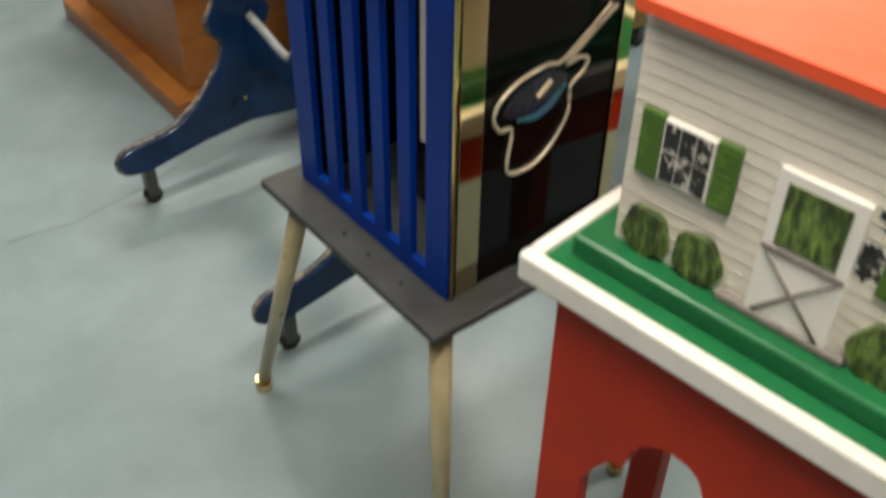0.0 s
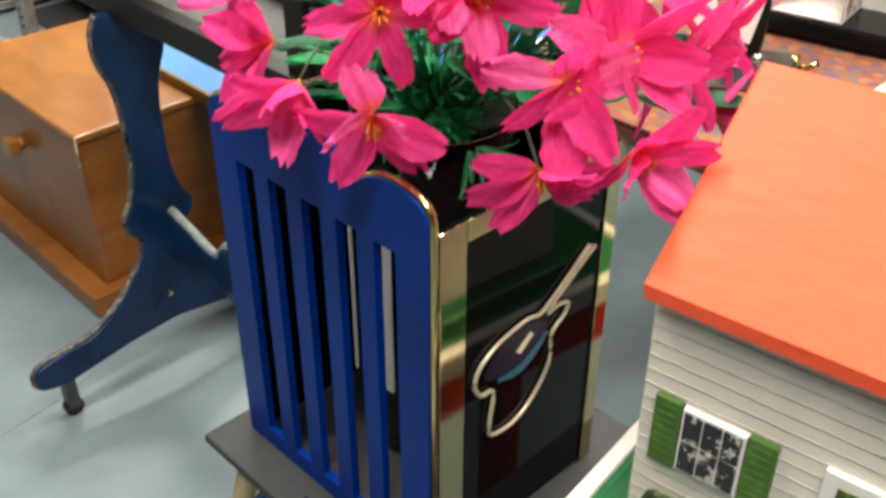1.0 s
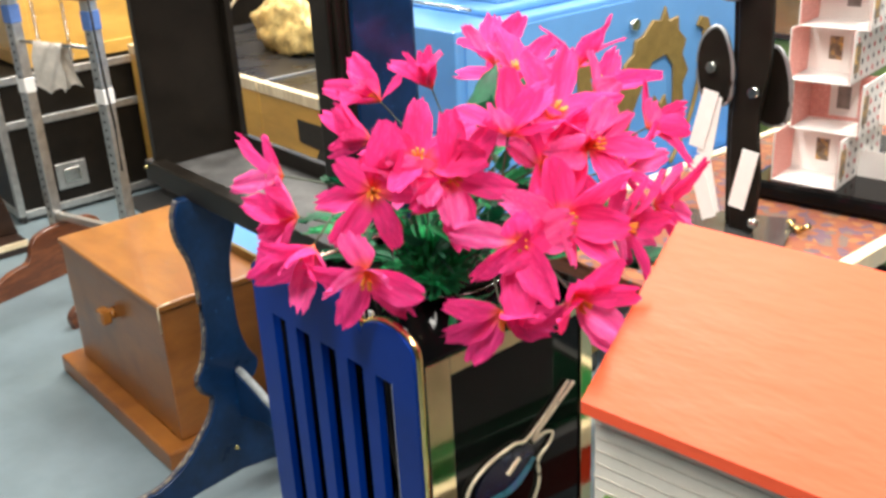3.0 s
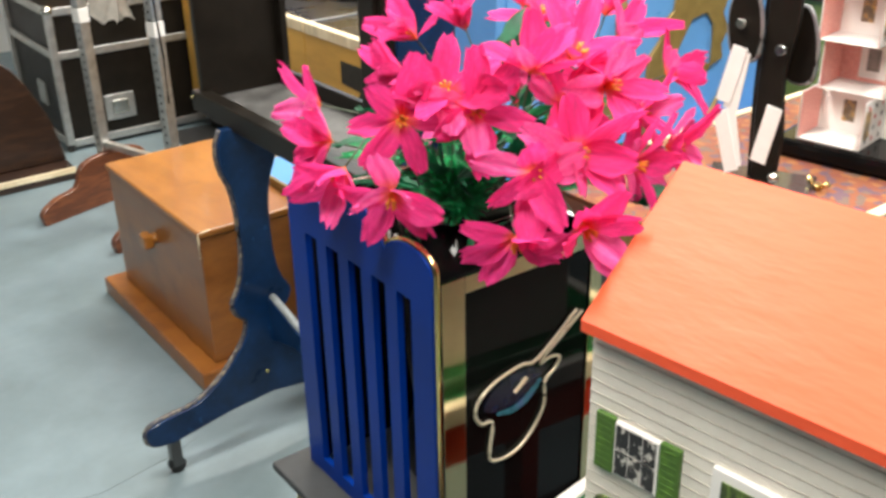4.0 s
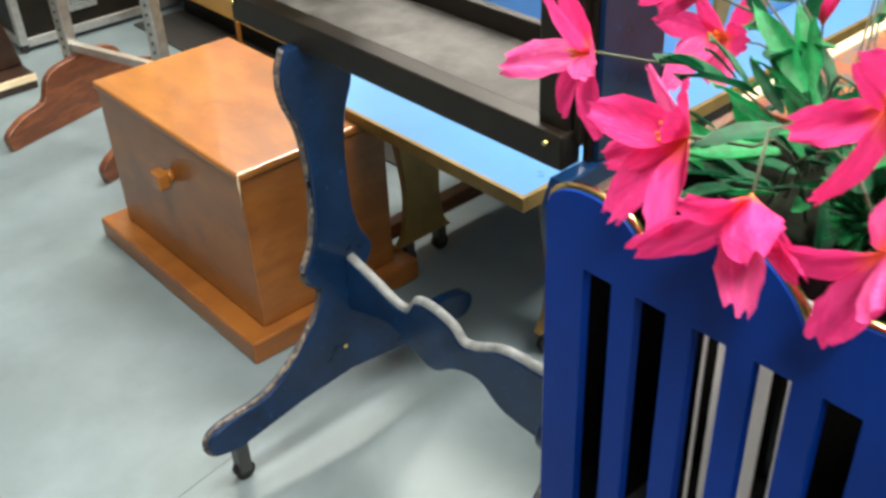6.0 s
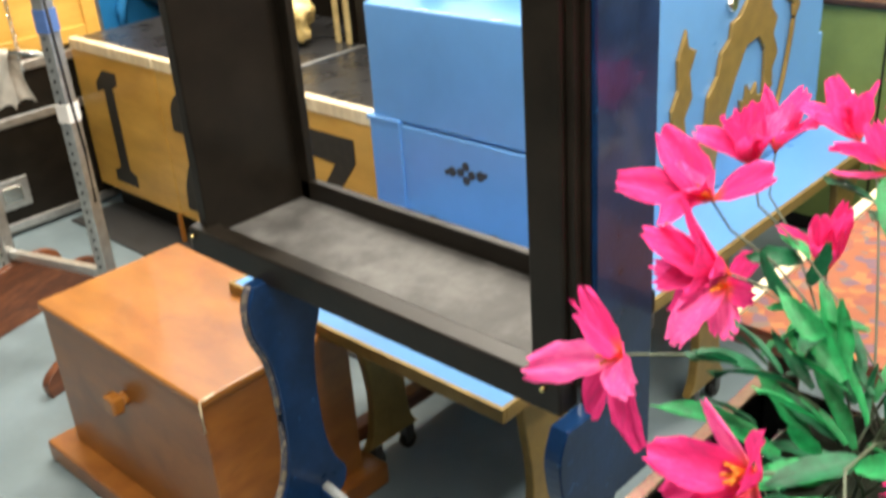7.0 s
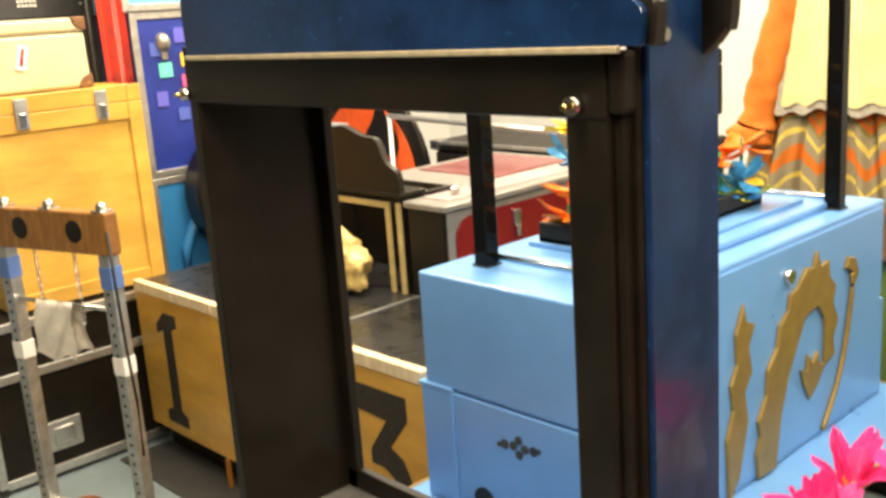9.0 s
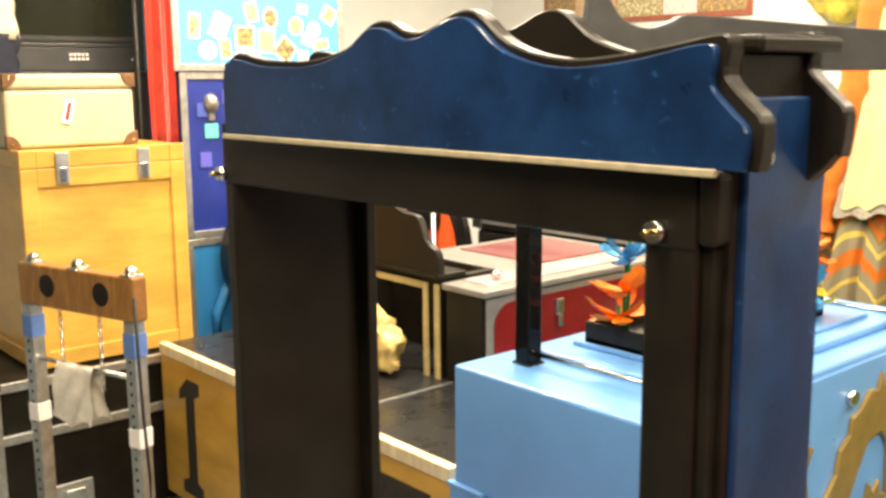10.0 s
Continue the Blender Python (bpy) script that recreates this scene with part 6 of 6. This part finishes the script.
wn = thing("wing_nut", pose(1.86, 1.385, 0.752), "small brass wing nut lying on the cloth", "wing nut")
part("nut", tube((0, 0, 0), (0, 0, 0.012), 0.008, n=8), BRASS, wn)
for s in (-1, 1):
    part("wing", tube((0, s * 0.008, 0.006), (0.004, s * 0.020, 0.016), 0.004, 0.006, 8), BRASS, wn)


# ---- green cabinet, costumes and back wall ----
def green_cabinet():
    t = thing("green_cabinet", pose(0, 0, 0), "olive green cabinet with a dark top edge", "cabinet")
    x0 = 3.30
    part("body", solid(x0, 3.85, 1.10, 2.78, 0.06, 0.735, 0.004), OLIVE, t, "olive green painted body")
    part("top", solid(x0 - 0.015, 3.87, 1.08, 2.80, 0.736, 0.755, 0.004), DARKW, t, "dark top board")
    part("plinth", solid(x0 + 0.03, 3.84, 1.12, 2.76, 0.0, 0.06, 0.002), BLACK, t)
    for y in (1.66, 2.22):
        part("seam", solid(x0 - 0.002, x0 + 0.001, y - 0.003, y + 0.003, 0.08, 0.72, 0), BLACK, t)
        part("handle", tube((x0 - 0.02, y + 0.07, 0.38), (x0 - 0.02, y + 0.07, 0.50), 0.007), STEEL, t)
    return t


green_cabinet()


def zigzag_material():
    """Orange woven cloth with grey bands and yellow scallops."""
    m = mat("scalloped_costume_cloth", (0.75, 0.16, 0.02), 0.85, var=0.25, size=20, bump=0.3)
    nt = m.node_tree
    b = nt.nodes["Principled BSDF"]
    tc = nt.nodes["Texture Coordinate"]
    sp = nt.nodes.new("ShaderNodeSeparateXYZ")
    nt.links.new(tc.outputs["Object"], sp.inputs["Vector"])

    def math_node(op, a, c=None):
        n = nt.nodes.new("ShaderNodeMath")
        n.operation = op
        for i, v in enumerate((a, c)):
            if v is None:
                continue
            if isinstance(v, (int, float)):
                n.inputs[i].default_value = v
            else:
                nt.links.new(v, n.inputs[i])
        return n.outputs[0]

    scal = math_node("ABSOLUTE", math_node("SINE", math_node("MULTIPLY", math_node("SUBTRACT", sp.outputs["Y"], 2.745), 17.6)))
    wob = nt.nodes.new("ShaderNodeTexNoise")
    wob.inputs["Scale"].default_value = 9
    nt.links.new(tc.outputs["Object"], wob.inputs["Vector"])
    z = math_node("SUBTRACT", sp.outputs["Z"], math_node("MULTIPLY", scal, 0.075))
    z = math_node("ADD", z, math_node("MULTIPLY", math_node("SUBTRACT", wob.outputs["Fac"], 0.5), 0.05))
    band = math_node("DIVIDE", math_node("SUBTRACT", z, 0.5), 0.7)
    ramp = nt.nodes.new("ShaderNodeValToRGB")
    r = ramp.color_ramp
    orange, grey, olive, yellow = (0.68, 0.17, 0.02, 1), (0.31, 0.255, 0.16, 1), (0.22, 0.19, 0.05, 1), (0.72, 0.54, 0.12, 1)
    r.elements[0].color, r.elements[1].color = orange, olive
    r.elements[1].position = 0.257
    r.interpolation = "CONSTANT"
    for p, c in ((0.286, grey), (0.379, yellow), (0.410, grey), (0.479, orange), (0.55, grey), (0.607, yellow), (0.640, grey), (0.69, olive), (0.714, (0.60, 0.13, 0.015, 1)), (0.76, olive), (0.775, (0.60, 0.13, 0.015, 1))):
        r.elements.new(p).color = c
    nt.links.new(band, ramp.inputs["Fac"])
    nt.links.new(ramp.outputs["Color"], b.inputs["Base Color"])
    return m


def gathered_cloth(x, low, high, z0, z1, folds, amp, seed, rows=16, gaps=110):
    """A cloth panel facing -x, spread between low=(ya, yb) at z0 and high at z1, with uneven folds."""
    bm = bmesh.new()
    sheets = []
    for off in (0, 0.005):
        grid = []
        for i in range(rows + 1):
            f = i / rows
            row = []
            for k in range(gaps + 1):
                s = k / gaps
                ya, yb = high[0] + (low[0] - high[0]) * f, high[1] + (low[1] - high[1]) * f
                ph = 6.283 * folds * s + 1.1 * math.sin(s * 9 + seed) + 0.4 * math.sin(f * 4 + seed)
                w = amp * (0.35 + 0.65 * f) * (math.sin(ph) + 0.4 * math.sin(2.3 * ph + seed))
                dz = (0.010 * math.sin(ph * 0.7 + seed) + 0.008 * math.sin(s * 31)) * f ** 6
                row.append(bm.verts.new((x + off + w, ya + (yb - ya) * s + 0.3 * amp * math.cos(ph), z1 + (z0 - z1) * f + dz)))
            grid.append(row)
        sheets.append(grid)
    for grid in sheets:
        for i in range(rows):
            for k in range(gaps):
                bm.faces.new((grid[i][k], grid[i][k + 1], grid[i + 1][k + 1], grid[i + 1][k])).smooth = True
    return bm


def sleeve_cloth(line, radii, seed, n=20):
    """A soft, wrinkled sleeve round a bent line."""
    bm = bmesh.new()
    rings = []
    for i, (p, r) in enumerate(zip(line, radii)):
        p = Vector(p)
        ring = []
        for k in range(n):
            a = 2 * math.pi * k / n
            w = 1 + 0.16 * noise.noise(Vector((math.cos(a) * 1.3 + seed, math.sin(a) * 1.3, i * 0.33))) + 0.05 * math.sin(i * 1.9 + 2 * a)
            ring.append(bm.verts.new(p + Vector((0.62 * r * w * math.cos(a), r * w * math.sin(a), 0.25 * r * math.sin(a)))))
        rings.append(ring)
    for ra, rb in zip(rings, rings[1:]):
        for k in range(n):
            bm.faces.new((ra[k], ra[(k + 1) % n], rb[(k + 1) % n], rb[k])).smooth = True
    return bm


def costume():
    t = thing("costume", pose(0, 0, 0), "long orange costume with scalloped skirt and cream tunic on a stand", "costume")
    ORCL = mat("orange_satin", (0.76, 0.19, 0.025), 0.6, var=0.2, size=9, bump=0.3)
    CREAM = mat("cream_tunic_cloth", (0.84, 0.73, 0.36), 0.8, var=0.14, size=7, bump=0.25)
    BRAID = mat("grey_braid", (0.46, 0.42, 0.34), 0.7, var=0.25, size=80, bump=0.4)
    part("stand_pole", tube((4.02, 2.835, 0.02), (4.02, 2.835, 1.84), 0.014), BLACK, t, "black stand pole")
    part("stand_base", tube((4.02, 2.835, 0.0), (4.02, 2.835, 0.02), 0.16, n=24), BLACK, t)
    part("shoulder_bar", tube((4.02, 2.62, 1.80), (4.02, 3.05, 1.80), 0.012), BLACK, t)
    part("skirt", gathered_cloth(3.95, (2.36, 3.27), (2.56, 3.13), 0.60, 1.20, 7, 0.026, 2.0), zigzag_material(), t, "orange and grey skirt with yellow scallops")
    hem = part("tunic_border", gathered_cloth(3.905, (2.585, 3.085), (2.70, 2.965), 1.085, 1.78, 2.5, 0.008, 1.0, 12, 40), BRAID, t, "grey braided border of the tunic")
    part("tunic", gathered_cloth(3.897, (2.612, 3.055), (2.722, 2.943), 1.118, 1.785, 2.5, 0.008, 1.0, 12, 40), CREAM, t, "pale yellow tunic front")
    part("bodice", gathered_cloth(3.97, (2.56, 3.12), (2.62, 3.05), 1.12, 1.82, 3, 0.012, 4.0, 10, 50), ORCL, t, "orange bodice behind the tunic")
    for s in (1, -1):
        path = smooth_line([(2.97, 1.82), (2.99, 1.68), (3.025, 1.53), (3.065, 1.40), (3.115, 1.22), (3.145, 1.11), (3.165, 1.03)], 5)
        m = len(path)
        radii = [0.058 + 0.012 * math.sin(3.1 * k / m) + (0.022 * max(0, (k / m - 0.86) / 0.14)) for k in range(m)]
        sl = part("sleeve", sleeve_cloth([(3.93, 2.835 + s * (u - 2.835), v) for u, v in path], radii, 3.0 * s), ORCL, t, "long orange satin sleeve")
        end = Vector((3.93, 2.835 + s * 0.333, 1.02))
        part("cuff", sleeve_cloth([end + Vector((0, s * 0.010 * k, -0.014 * k)) for k in range(5)], [0.080, 0.086, 0.088, 0.092, 0.070], 7.0), ORCL, sl)
    return t


costume()


def poster():
    t = thing("framed_poster", pose(0, 0, 0), "colourful framed poster on the white wall", "poster")
    x = 5.585
    part("frame", solid(x, x + 0.015, 4.50, 6.08, 1.90, 2.75, 0.003), mat("red_brown_frame", (0.35, 0.10, 0.06), 0.5), t)
    for k, (a, b, c) in enumerate(((4.53, 4.85, 2), (4.86, 5.1, 4), (5.11, 5.45, 0), (5.46, 5.80, 3), (5.81, 6.05, 2))):
        part("print", solid(x - 0.003, x, a, b, 1.93, 2.72, 0.0005), STICK[c], t)
    return t


poster()


def wall_mask():
    t = thing("wall_ornament", pose(5.585, 3.93, 2.02), "yellow lumpy ornament hung on the wall", "ornament")
    bm = bmesh.new()
    bmesh.ops.create_icosphere(bm, subdivisions=3, radius=1)
    for v in bm.verts:
        n = noise.fractal(v.co * 2 + Vector((7, 2, 1)), 0.9, 2.0, 3)
        v.co = Vector((v.co.x * 0.10 - 0.06, v.co.y * 0.19, v.co.z * 0.19)) * (1 + 0.2 * n)
    for f in bm.faces:
        f.smooth = True
    part("carving", bm, mat("yellow_gold_paint", (0.68, 0.55, 0.10), 0.5, var=0.3, size=14), t)
    return t


wall_mask()
